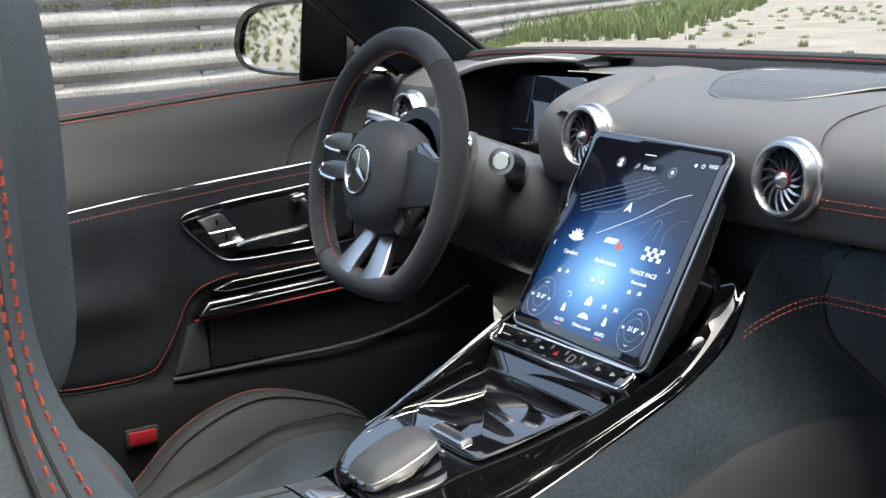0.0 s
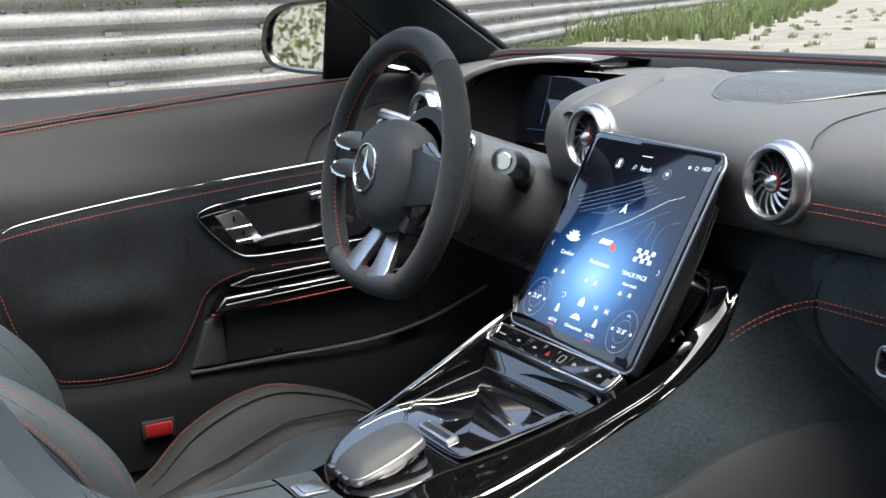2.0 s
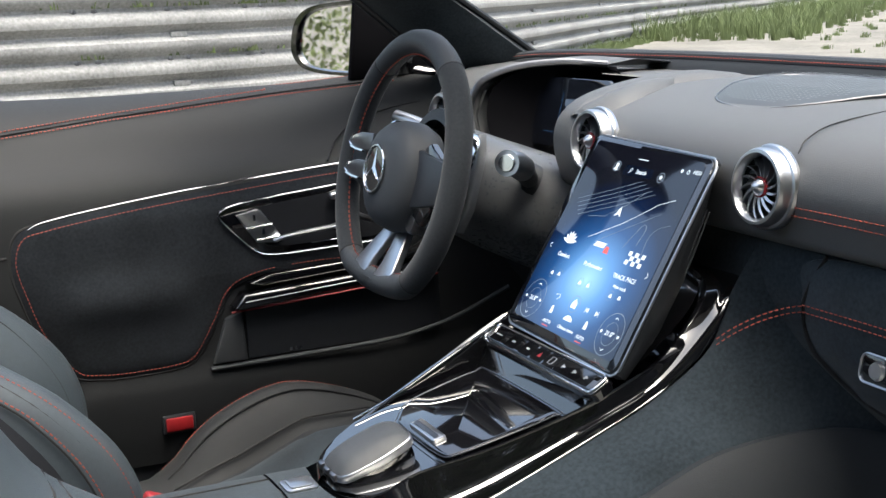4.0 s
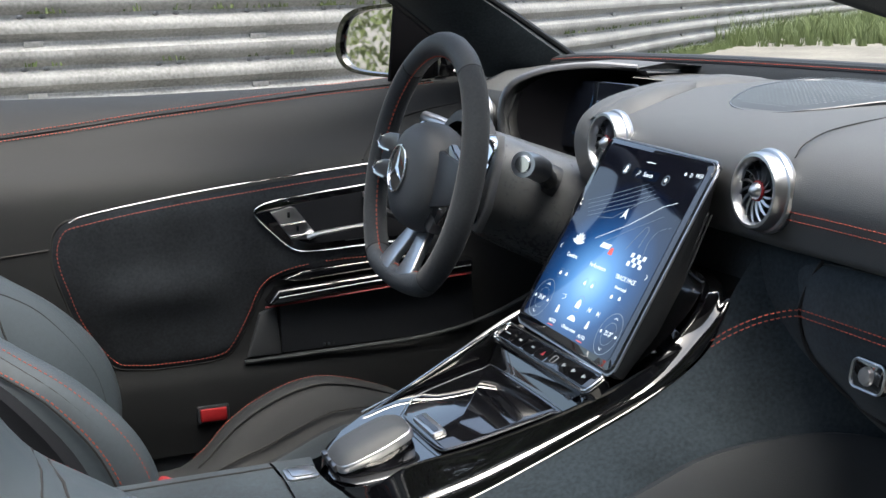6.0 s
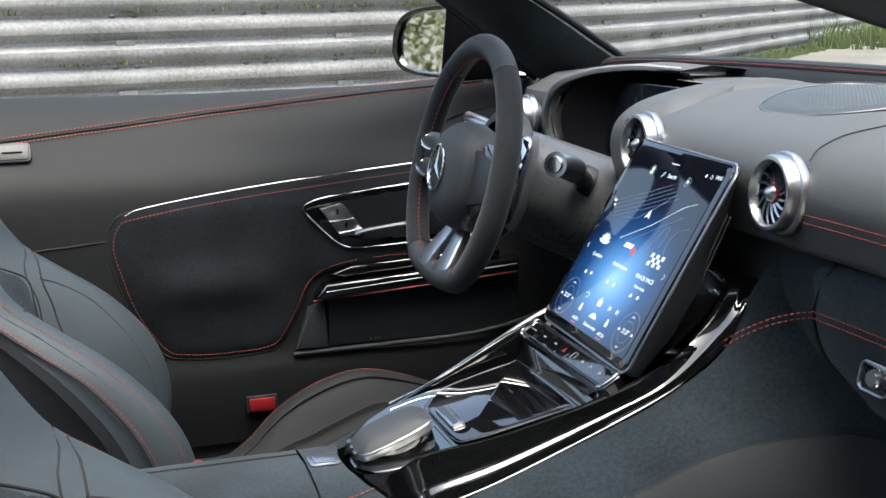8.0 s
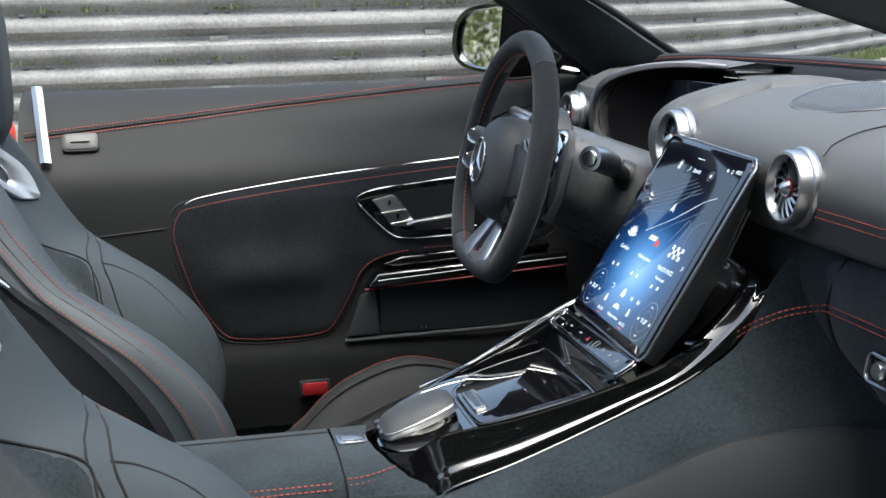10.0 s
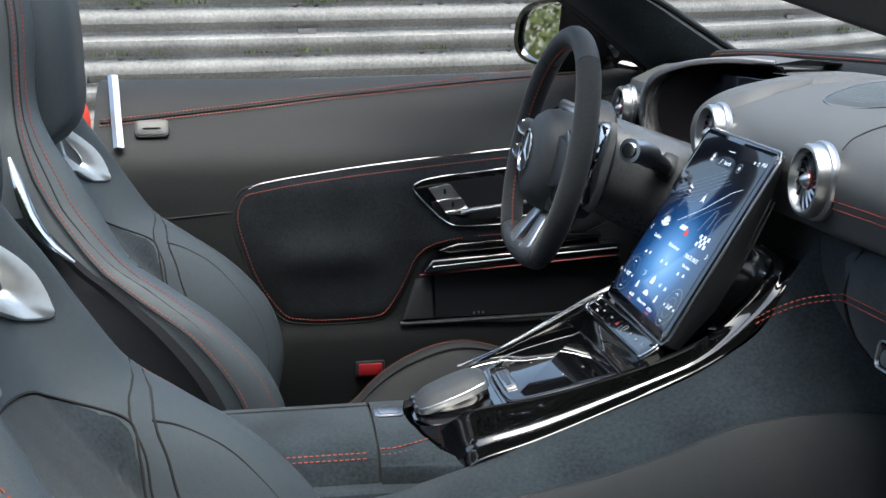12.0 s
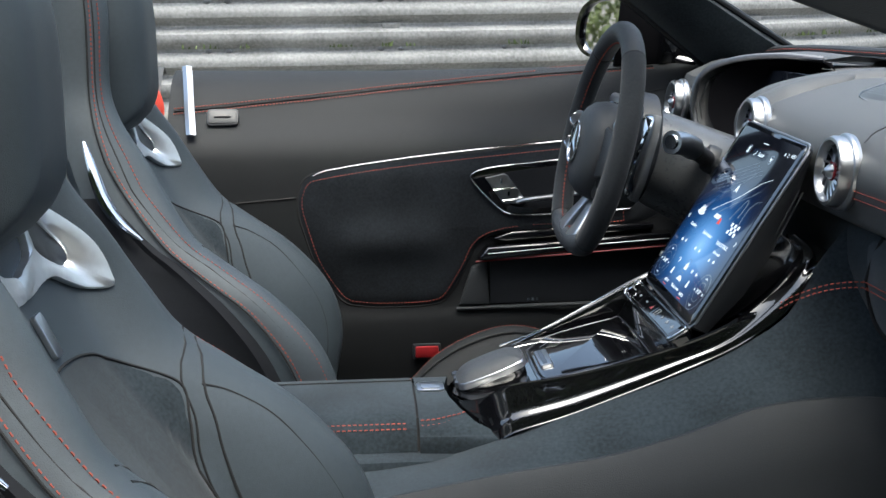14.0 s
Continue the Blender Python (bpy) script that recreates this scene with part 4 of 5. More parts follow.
RIGHT = [
    [(-0.250, 0.0, 0.535), (-0.254, 0.0, 0.541), (-0.256, -0.01, 0.530), (-0.256, -0.015, 0.500)],
    [(-0.238, -0.042, 0.540), (-0.246, -0.048, 0.545), (-0.246, -0.066, 0.532), (-0.244, -0.078, 0.500)],
    [(-0.215, -0.072, 0.545), (-0.221, -0.082, 0.557), (-0.217, -0.106, 0.538), (-0.213, -0.116, 0.500)],
    [(-0.19, -0.088, 0.555), (-0.19, -0.098, 0.576), (-0.19, -0.122, 0.556), (-0.19, -0.130, 0.521)],
    [(-0.109, -0.090, 0.575), (-0.112, -0.100, 0.590), (-0.118, -0.126, 0.579), (-0.12, -0.133, 0.543)],
    [(-0.03, -0.092, 0.590), (-0.02, -0.104, 0.617), (0.0, -0.127, 0.625), (0.0, -0.134, 0.588)],
    [(0.05, -0.085, 0.600), (0.056, -0.105, 0.645), (0.065, -0.130, 0.652), (0.063, -0.136, 0.616)],
    [(0.10, -0.075, 0.61), (0.104, -0.102, 0.676), (0.115, -0.130, 0.684), (0.12, -0.137, 0.655)],
    [(0.135, -0.06, 0.63), (0.136, -0.095, 0.704), (0.147, -0.122, 0.711), (0.154, -0.130, 0.700)],
    [(0.16, -0.03, 0.65), (0.160, -0.06, 0.715), (0.172, -0.08, 0.721), (0.19, -0.10, 0.715)],
    [(0.17, 0.03, 0.65), (0.172, 0.02, 0.717), (0.184, 0.01, 0.723), (0.2, 0.0, 0.715)],
]
LEFT = [
    [(-0.262, 0.0, 0.535), (-0.268, 0.0, 0.548), (-0.272, 0.01, 0.535), (-0.272, 0.015, 0.510)],
    [(-0.24, 0.05, 0.535), (-0.246, 0.060, 0.545), (-0.248, 0.075, 0.535), (-0.245, 0.085, 0.505)],
    [(-0.205, 0.093, 0.545), (-0.21, 0.096, 0.552), (-0.208, 0.108, 0.545), (-0.20, 0.115, 0.51)],
    [(-0.15, 0.1135, 0.562), (-0.15, 0.115, 0.573), (-0.15, 0.126, 0.568), (-0.15, 0.135, 0.53)],
    [(-0.075, 0.1125, 0.584), (-0.075, 0.115, 0.609), (-0.075, 0.127, 0.606), (-0.075, 0.14, 0.55)],
    [(0.0, 0.111, 0.600), (0.0, 0.117, 0.645), (0.0, 0.128, 0.643), (0.0, 0.14, 0.58)],
    [(0.08, 0.09, 0.61), (0.08, 0.112, 0.672), (0.08, 0.126, 0.67), (0.09, 0.14, 0.60)],
    [(0.16, 0.05, 0.64), (0.15, 0.085, 0.708), (0.17, 0.11, 0.712), (0.19, 0.13, 0.68)],
]
rail_rows = []
for r in RIGHT:
    a_, t_, o_, b_ = [Vector(q) + Vector((-0.012, 0, 0)) for q in r]
    f_ = min(1.0, max(0.0, (0.13 - t_.x) / 0.08))
    t_.y += (min(t_.y - 0.005, b_.y + 0.45 * (t_.z - b_.z)) - t_.y) * f_
    k_ = b_ + Vector((0, 0.002, 0.007))
    wall = [t_ + Vector((0, -0.002, -0.002)), t_.lerp(k_, 0.35), t_.lerp(k_, 0.62) + Vector((0, 0.001, 0)), t_.lerp(k_, 0.78) + Vector((0, -0.001, 0.001)), k_]
    roll = [t_.lerp(o_, k) for k in (0.3, 0.6, 0.9)] + [o_ + Vector((0, -0.004, -0.006)), o_.lerp(b_, 0.5) + Vector((0, -0.003, 0))]
    rail_rows.append([a_, t_] + [q.lerp(w_, f_) for q, w_ in zip(roll, wall)] + [b_ + Vector((0, 0.002, 0.004)), b_ + Vector((0, 0.022, -0.010))])
part("rail", grid(smooth_rows(rail_rows, 5, 3)), PIANO, console, "gloss black side rail")
part("rail", grid(smooth_rows([[(x + 0.006, y, z) for x, y, z in r] for r in LEFT])), PIANO, console, "gloss black side rail")
part("pod_cover", grid(smooth_rows([[(r[1][0] - 0.012, r[1][1] + 0.001, r[1][2] - 0.001), (r[1][0] - 0.011, r[1][1] + 0.018, r[1][2] + 0.0005), (r[1][0] - 0.009, r[1][1] + 0.045, r[1][2] - 0.001), (r[1][0] - 0.006, max(r[1][1] + 0.075, 0.01), r[1][2] - 0.006), (r[1][0] - 0.004, max(r[1][1] + 0.11, 0.05), r[1][2] - 0.014)] for r in RIGHT[5:]], 5, 3)), GLOSS_SOFT, console, "gloss black cover behind the display")
part("rail_accent", tube(catmull([(-0.19, 0.103, 0.563), (-0.15, 0.1105, 0.5745), (-0.11, 0.112, 0.593), (-0.075, 0.112, 0.6115), (0.0, 0.113, 0.6475)], 6), 0.0010, 6), CHROME, console, "fine bright line on the rail")
part("deck", grid([[(x, y0 + (y1 - y0) * k / 4, deck_z(x) - 0.004) for k in range(5)] for x, y0, y1 in ((-0.262, 0.012, -0.03), (-0.245, 0.05, -0.065), (-0.22, 0.083, -0.088), (-0.19, 0.103, -0.095), (-0.1, 0.112, -0.098), (-0.03, 0.114, -0.105))]), PIANO, console)
part("riser", grid([[(x, y, z) for x, z in ((-0.032, 0.596), (-0.026, 0.602), (-0.020, 0.618), (0.012, 0.640), (0.03, 0.63))] for y in (0.112, 0.0, -0.112)]), PIANO, console)
part("core", box(0.24, 0.215, 0.26, Matrix.Translation((0.11, 0.005, 0.475)), 0.01), PLASTIC, console)
part("tray_floor", grid([[(x, y, 0.62 + 0.2 * (x - 0.02)) for y in (0.11, -0.12)] for x in (0.01, 0.2)]), PIANO, console)
lid_outline = [(q.x, q.y) for q in catmull([(-0.158, 0.055, 0), (-0.135, 0.082, 0), (-0.09, 0.090, 0), (-0.045, 0.090, 0), (-0.036, 0.080, 0), (-0.036, -0.072, 0), (-0.045, -0.082, 0), (-0.10, -0.080, 0), (-0.15, -0.074, 0), (-0.162, -0.062, 0), (-0.164, 0.0, 0), (-0.163, 0.045, 0)], 5, closed=True)]
DK = Matrix(((0.9745, 0, -0.224, 0), (0, 1, 0, 0), (0.2241, 0, 0.9745, 0.607), (0, 0, 0, 1)))
lid = part("storage_lid", slab(lid_outline, 0.003, DK @ Matrix.Translation((0, 0, -0.001)), 0.0012), PIANO, console, "gloss black sliding storage lid")
part("lid_edge", tube([DK @ Vector((q[0], q[1], 0.0014)) for q in inset(lid_outline, 0.003)], 0.0006, 5, closed=True), DARK_METAL, lid)
clip = part("lid_handle", slab(rounded(0.016, 0.062, 0.003), 0.005, DK @ Matrix.Translation((-0.152, -0.008, 0.002)), 0.002), SATIN, lid, "small bright lid handle")
part("handle_groove", slab(rounded(0.006, 0.054, 0.002), 0.001, DK @ Matrix.Translation((-0.153, -0.008, 0.0068)), 0), DARK_METAL, clip)
# palm rest
pm = DK @ pose(-0.218, 0.0, -0.004, 0, -8, 0)
palm = thing("palm_rest", "padded leather palm rest with a satin metal edge", "palm rest")
palm_outline = [(q.x * 0.90, q.y * 0.86 - 0.006) for q in catmull([(-0.048, 0.0, 0), (-0.046, 0.025, 0), (-0.034, 0.036, 0), (0.0, 0.040, 0), (0.034, 0.037, 0), (0.048, 0.027, 0), (0.051, 0.0, 0), (0.048, -0.027, 0), (0.034, -0.037, 0), (0.0, -0.040, 0), (-0.034, -0.036, 0), (-0.046, -0.025, 0)], 4, closed=True)]
part("base", slab([(q[0] * 0.92, q[1] * 0.9) for q in palm_outline], 0.012, pm @ Matrix.Translation((0, 0, -0.004)), 0.001), PIANO, palm)
part("edge", slab(palm_outline, 0.009, pm @ Matrix.Translation((0, 0, 0.008)), 0.003, 3), SATIN, palm, "satin metal edge")
part("pad", pad([(q[0] * 0.97, q[1] * 0.97) for q in palm_outline], lambda u, v, h: pm @ Vector((u, v, 0.017 + h)), 0.010, 8, 4.0), LEATHER, palm, "smooth dark leather pad")
for k in range(3):
    part("toggle", box(0.007, 0.013, 0.008, DK @ Matrix.Translation((-0.262, 0.02 - 0.018 * k, 0.003)), 0.002), DARK_METAL, palm)

# tunnel sides
SIDE_TOP = [(-0.85, -0.115, 0.488), (-0.45, -0.115, 0.488), (-0.30, -0.118, 0.495), (-0.232, -0.122, 0.512), (-0.142, -0.132, 0.545), (-0.012, -0.133, 0.591), (0.051, -0.135, 0.619), (0.111, -0.136, 0.660), (0.143, -0.128, 0.712), (0.19, -0.12, 0.768)]
SIDE_LOW = [(-0.85, -0.20, 0.45), (-0.45, -0.20, 0.465), (-0.340, -0.20, 0.487), (-0.217, -0.20, 0.508), (-0.11, -0.20, 0.523), (-0.018, -0.20, 0.547), (0.068, -0.20, 0.575), (0.166, -0.205, 0.583), (0.234, -0.22, 0.578), (0.29, -0.26, 0.565)]
ta, tb = catmull(SIDE_TOP, 6), catmull(SIDE_LOW, 6)
part("side_panel", grid([[p.lerp(q, k / 8) + Vector((0, -0.004, 0.003)) * math.sin(math.pi * k / 8) for k in range(9)] for p, q in zip(ta, tb)]), SUEDE, console, "grey black suede tunnel side")
part("lower_side", grid([[q, q + Vector((0, -0.010, 0.002)), q + Vector((0, -0.022, -0.008)), q + Vector((0.0, -0.05, -0.06)), q + Vector((0.0, -0.08, -0.30))] for q in tb]), DARK_LEATHER, console, "dark leather lower tunnel side")
for d in (0.0, 0.006):
    part("stitching", dashes([q + Vector((0, -0.002, d)) for q in catmull([(0.084, -0.181, 0.679), (0.100, -0.188, 0.690), (0.128, -0.198, 0.702), (0.16, -0.203, 0.706), (0.183, -0.206, 0.703)], 8)], 0.0038, 0.0026, 0.0007, up=Y_IN), STITCH, console, "red contrast stitching")
part("driver_side", grid([[q + Vector((0, 0.245, 0)), q + Vector((0, 0.27, -0.05)), q + Vector((0, 0.30, -0.30))] for q in ta]), CARPET, console)

armrest = thing("armrest", "black suede centre armrest with red double stitching", "armrest")


def arm_section(x0, x1, n):
    prof = [(0.066, 0.40), (0.066, 0.515), (0.062, 0.532), (0.048, 0.540), (0.0, 0.543), (-0.05, 0.541), (-0.082, 0.535), (-0.098, 0.524), (-0.106, 0.508), (-0.110, 0.492), (-0.112, 0.44)]
    c = catmull([(0, y, z) for y, z in prof], 4)
    return grid([[(x0 + (x1 - x0) * i / n, q.y, q.z) for q in c] for i in range(n + 1)], ends=False)


part("lid", arm_section(-0.82, -0.311, 10), SUEDE, armrest, "suede armrest lid")
prof = catmull([(0, y, z) for y, z in ((0.066, 0.40), (0.066, 0.515), (0.062, 0.532), (0.048, 0.540), (0.0, 0.543), (-0.05, 0.541), (-0.082, 0.535), (-0.098, 0.529), (-0.114, 0.521), (-0.126, 0.509), (-0.131, 0.44))], 4)
front_end = [(-0.132, -0.165), (-0.124, -0.190), (-0.112, -0.220), (-0.095, -0.243), (-0.07, -0.258), (-0.035, -0.269), (0.0, -0.272), (0.07, -0.262)]
part("front_section", grid([[(-0.308 + (table(front_end, q.y)[0] + 0.308) * k / 8, q.y if k == 8 or q.y > -0.1 else -0.1 + (q.y + 0.1) * (0.5 + k / 16), q.z) for q in prof] for k in range(9)]), SUEDE, armrest)
part("gap", grid([[(x, y, z) for y, z in ((0.064, 0.50), (0.06, 0.53), (0.0, 0.540), (-0.08, 0.532), (-0.107, 0.50))] for x in (-0.312, -0.307)]), SEAM, armrest)
part("lid_seam", tube([(-0.82, 0.028, 0.5427), (-0.60, 0.028, 0.5427), (-0.311, 0.030, 0.5427)], 0.0011, 5), SEAM, armrest)
for d, z in ((0.0, 0.5280), (0.006, 0.5235)):
    part("stitching", dashes([(-0.82 + 0.02 * k, -0.0925 - d, z + 0.0012) for k in range(26)], 0.0040, 0.0024, 0.0007), STITCH, armrest, "red double stitching")
    part("stitching", dashes(catmull([(-0.306, -0.0925 - d, z + 0.0045), (-0.290, -0.0915 - d, z + 0.0050), (-0.268, -0.086 - d, z + 0.0072), (-0.252, -0.080 - d, z + 0.0092)], 6), 0.0040, 0.0024, 0.0007), STITCH, armrest, "red double stitching")
part("opener", slab(rounded(0.034, 0.034, 0.007), 0.004, Matrix.Translation((-0.289, -0.002, 0.5415)), 0.0015), SATIN, armrest, "square satin metal button")
part("opener_cap", slab(rounded(0.024, 0.026, 0.005), 0.002, Matrix.Translation((-0.289, -0.002, 0.5452)), 0.001), SATIN, armrest)
part("base", box(0.56, 0.225, 0.25, Matrix.Translation((-0.54, -0.022, 0.375)), 0.01), SUEDE, armrest)


# ---- steering wheel and column ----
WC = Vector((-0.012, 0.376, 0.796))
WM = axes(WC, (0, -1, 0), (0.24, 0, 0.970))
WUP = WM.to_3x3() @ Vector((0, 0, 1))


def ring_point(deg):
    t = radians(deg)
    x, y = 0.172 * math.cos(t), 0.168 * math.sin(t)
    if y < -0.142:
        y = -0.142 - (abs(y) - 0.142) * 0.35
    return WM @ Vector((x, y, 0))


def rim_arc(a0, a1, r, n=30):
    return tube([ring_point(a0 + (a1 - a0) * k / n) for k in range(n + 1)], r, 16, up=WUP)


wheel = thing("steering_wheel", "flat-bottomed sports steering wheel in leather and black suede", "steering wheel")
part("grip", rim_arc(-52, 52, 0.0172), SUEDE_RIM, wheel, "black suede grip")
part("grip", rim_arc(128, 232, 0.0172), SUEDE_RIM, wheel, "black suede grip")
part("rim_top", rim_arc(52, 128, 0.0168), LEATHER, wheel, "smooth leather rim section")
part("rim_bottom", rim_arc(232, 308, 0.0168), LEATHER, wheel, "smooth leather rim section")
for a_ in (52, 128, 232, 308):
    part("rim_seam", rim_arc(a_ - 0.3, a_ + 0.3, 0.0174, 2), SEAM, wheel)
stitches = []
for k in range(181):
    p_ = ring_point(2 * k)
    c_ = (WC - p_).normalized()
    stitches.append(p_ + c_ * 0.0166 + WUP * 0.004)
part("stitching", dashes(stitches, 0.0045, 0.0028, 0.0012, up=WUP), STITCH, wheel, "red stitching inside the rim")
hub_rows = []
for r, h in ((0.0, 0.030), (0.2, 0.0297), (0.45, 0.0285), (0.65, 0.0255), (0.82, 0.020), (0.94, 0.010), (1.0, -0.004), (1.0, -0.02), (0.9, -0.035), (0.3, -0.04)):
    hub_rows.append([WM @ Vector((0.078 * r * math.copysign(abs(math.cos(t)) ** 0.85, math.cos(t)), -0.006 + (0.070 if math.sin(t) > 0 else 0.078) * r * math.copysign(abs(math.sin(t)) ** 0.85, math.sin(t)), h)) for t in (2 * math.pi * k / 48 for k in range(48))])
part("hub", grid(hub_rows, wrap=True), LEATHER, wheel, "smooth leather airbag cover")
em = WM @ Matrix.Translation((-0.008, -0.006, 0.0296))
emblem = part("emblem", lathe([(0.0, 0.0015), (0.028, 0.0015), (0.031, 0.001)], em, 36), PIANO, wheel, "round emblem with a plain three-armed shape")
part("emblem_ring", tube([em @ Vector((0.0312 * math.cos(2 * math.pi * k / 40), 0.0312 * math.sin(2 * math.pi * k / 40), 0.0015)) for k in range(40)], 0.0019, 8, closed=True), CHROME, emblem)
for k in range(3):
    t = radians(90 + 120 * k)
    bm = bmesh.new()
    tip = bm.verts.new(em @ Vector((0.0295 * math.cos(t), 0.0295 * math.sin(t), 0.002)))
    mid = bm.verts.new(em @ Vector((0, 0, 0.0042)))
    l_ = bm.verts.new(em @ Vector((0.0052 * math.cos(t + 1.047), 0.0052 * math.sin(t + 1.047), 0.002)))
    r_ = bm.verts.new(em @ Vector((0.0052 * math.cos(t - 1.047), 0.0052 * math.sin(t - 1.047), 0.002)))
    bm.faces.new((tip, mid, l_))
    bm.faces.new((tip, r_, mid))
    part("emblem_arm", bm, CHROME, emblem, smooth=False)
for s in (-1, 1):
    part("spoke", slab([(s * 0.060, 0.032), (s * 0.150, 0.022), (s * 0.158, 0.0), (s * 0.150, -0.030), (s * 0.065, -0.045)][::s], 0.014, WM @ Matrix.Translation((0, 0, -0.008)), 0.004), PLASTIC, wheel, "black spoke")
    for y0, y1, w in () if s > 0 else ((0.026, 0.024, 0.0125), (-0.012, -0.014, 0.0125)):
        sw = part("switch_blade", slab([(s * 0.066, y0 - w), (s * 0.066, y0 + w), (s * 0.110, y1 + w), (s * 0.136, y1 + w * 0.5), (s * 0.146, y1 - w * 0.3), (s * 0.138, y1 - w * 0.8), (s * 0.110, y1 - w)][::-s], 0.009 if s < 0 else 0.004, WM @ Matrix.Translation((0, 0, 0.008 if s < 0 else 0.005)), 0.002, 3), DARK_METAL, wheel, "dark metal switch pad")
        if s < 0:
            part("switch_edge", tube([WM @ Vector((s * 0.090, y1 - w, 0.017)), WM @ Vector((s * 0.115, y1 - w, 0.017)), WM @ Vector((s * 0.138, y1 - w * 0.8, 0.017)), WM @ Vector((s * 0.146, y1 - w * 0.3, 0.017)), WM @ Vector((s * 0.136, y1 + w * 0.5, 0.017))], 0.0024, 6), CHROME, sw, "bright switch edge")
for s in (-1, 1):
    part("lower_spoke", slab([(s * 0.004, 0.076), (s * 0.034, 0.076), (s * 0.060, 0.020), (s * 0.062, 0.0), (s * 0.014, 0.0), (s * 0.016, 0.022)][::s], 0.010, WM @ Matrix.Translation((0, -0.148, 0.006)) @ Matrix.Rotation(radians(-24), 4, "X"), 0.003, 3), SATIN, wheel, "bright metal lower spoke")
part("spoke_plate", slab([(-0.05, -0.146), (0.05, -0.146), (0.046, -0.156), (-0.046, -0.156)], 0.009, WM @ Matrix.Translation((0, 0, 0.007)), 0.003), CHROME, wheel)
part("spoke_plate_bar", box(0.03, 0.004, 0.0006, WM @ Matrix.Translation((0.0, -0.150, 0.0164)), 0), PLASTIC, wheel)
for s in (-1, 1):
    part("rotary_knob", lathe([(0.0, 0.03), (0.013, 0.03), (0.0155, 0.026), (0.0155, 0.0)], WM @ Matrix.Translation((s * 0.066, -0.062, -0.030)), 28), DARK_METAL, wheel, "round drive mode knob")
    pad_curve = [WM @ Vector((s * x, y, z)) for x, y, z in ((0.085, 0.055, -0.045), (0.120, 0.060, -0.040), (0.135, 0.045, -0.036), (0.132, 0.0, -0.034), (0.118, -0.045, -0.038), (0.10, -0.055, -0.045))]
    part("shift_paddle", tube(catmull(pad_curve, 6), 0.0065, 8, flat=0.5), CHROME, wheel, "satin metal shift paddle")

part("switch_block", slab([(0.068, 0.040), (0.084, 0.046), (0.118, 0.030), (0.124, 0.0), (0.116, -0.036), (0.090, -0.060), (0.066, -0.050)][::-1], 0.010, WM @ Matrix.Translation((0.006, -0.004, -0.008)), 0.004, 3), PIANO, wheel, "gloss black switch block")
part("paddle_plate", slab([(0.070, 0.062), (0.122, 0.066), (0.134, 0.040), (0.130, -0.030), (0.112, -0.062), (0.070, -0.060)][::-1], 0.012, WM @ Matrix.Translation((0, 0, -0.056)), 0.004, 3), material("paddle_grey", (0.22, 0.225, 0.235), 0.36, metal=0.6, vary=0.08), wheel, "grey metal paddle plate")

column = thing("steering_column", "dark plastic steering column shroud with stalks", "steering column", at=(0.010, -0.002, 0.0))
cm = WM.copy()
part("collar", lathe([(0.070, -0.030), (0.086, -0.034), (0.088, -0.045), (0.088, -0.060), (0.080, -0.066)], cm, 40), PLASTIC, column, "dark collar behind the wheel")
rows = []
for d, wx, wy, oy in ((-0.060, 0.076, 0.080, 0.0), (-0.09, 0.082, 0.084, -0.006), (-0.13, 0.092, 0.088, -0.014), (-0.19, 0.105, 0.092, -0.024), (-0.25, 0.120, 0.095, -0.034)):
    rows.append([cm @ Vector((wx * math.copysign(abs(math.cos(t)) ** 0.8, math.cos(t)), oy + wy * 0.86 * math.copysign(abs(math.sin(t)) ** 0.8, math.sin(t)), d)) for t in (2 * math.pi * k / 40 for k in range(40))])
part("shroud", grid(rows, wrap=True), material("shroud_plastic", (0.085, 0.090, 0.098), 0.28, grain=0.2, grain_scale=1200, vary=0.1), column, "dark grey column shroud")
stalk = part("stalk", tube([(0.136, 0.305, 0.772), (0.105, 0.258, 0.792), (0.075, 0.232, 0.808)], 0.0125, 14), PLASTIC, column, "black selector stalk")
part("stalk_head", tube([(0.090, 0.240, 0.802), (0.070, 0.222, 0.812), (0.050, 0.206, 0.816)], 0.0165, 16), SATIN, stalk, "satin metal stalk end")
part("stalk_button", lathe([(0.0, 0.003), (0.010, 0.003), (0.0115, 0.0)], axes((0.0497, 0.2058, 0.8161), (0.62, -0.78, 0), (0.1, 0.1, 0.98)), 20), CHROME, stalk)
part("stalk_collar", lathe([(0.014, 0.012), (0.022, 0.008), (0.024, 0.0), (0.024, -0.01)], axes((0.128, 0.300, 0.777), (0, -1, 0.3), (0.5, 0.2, 0.85)), 24), PLASTIC, stalk)
part("left_stalk", tube([(0.07, 0.44, 0.83), (0.045, 0.49, 0.845), (0.035, 0.515, 0.85)], 0.010, 12), SATIN, column, "satin metal left stalk")

# ---- seats ----
SEAT = [(0.36, -0.500, 0.235, 0.085), (0.45, -0.525, 0.248, 0.124), (0.53, -0.558, 0.252, 0.134), (0.60, -0.602, 0.248, 0.120), (0.65, -0.640, 0.238, 0.092), (0.69, -0.668, 0.230, 0.070), (0.75, -0.698, 0.216, 0.062), (0.80, -0.716, 0.203, 0.052), (0.85, -0.729, 0.188, 0.034), (0.90, -0.735, 0.172, 0.025), (1.0, -0.737, 0.155, 0.028), (1.08, -0.748, 0.135, 0.022), (1.125, -0.770, 0.102, 0.008)]
Z0, Z1 = 0.36, 1.125
SEAT_FINE = [(q.x, q.y, q.z) for q in catmull([(z, x, w) for z, x, w, b_ in SEAT], 6)]
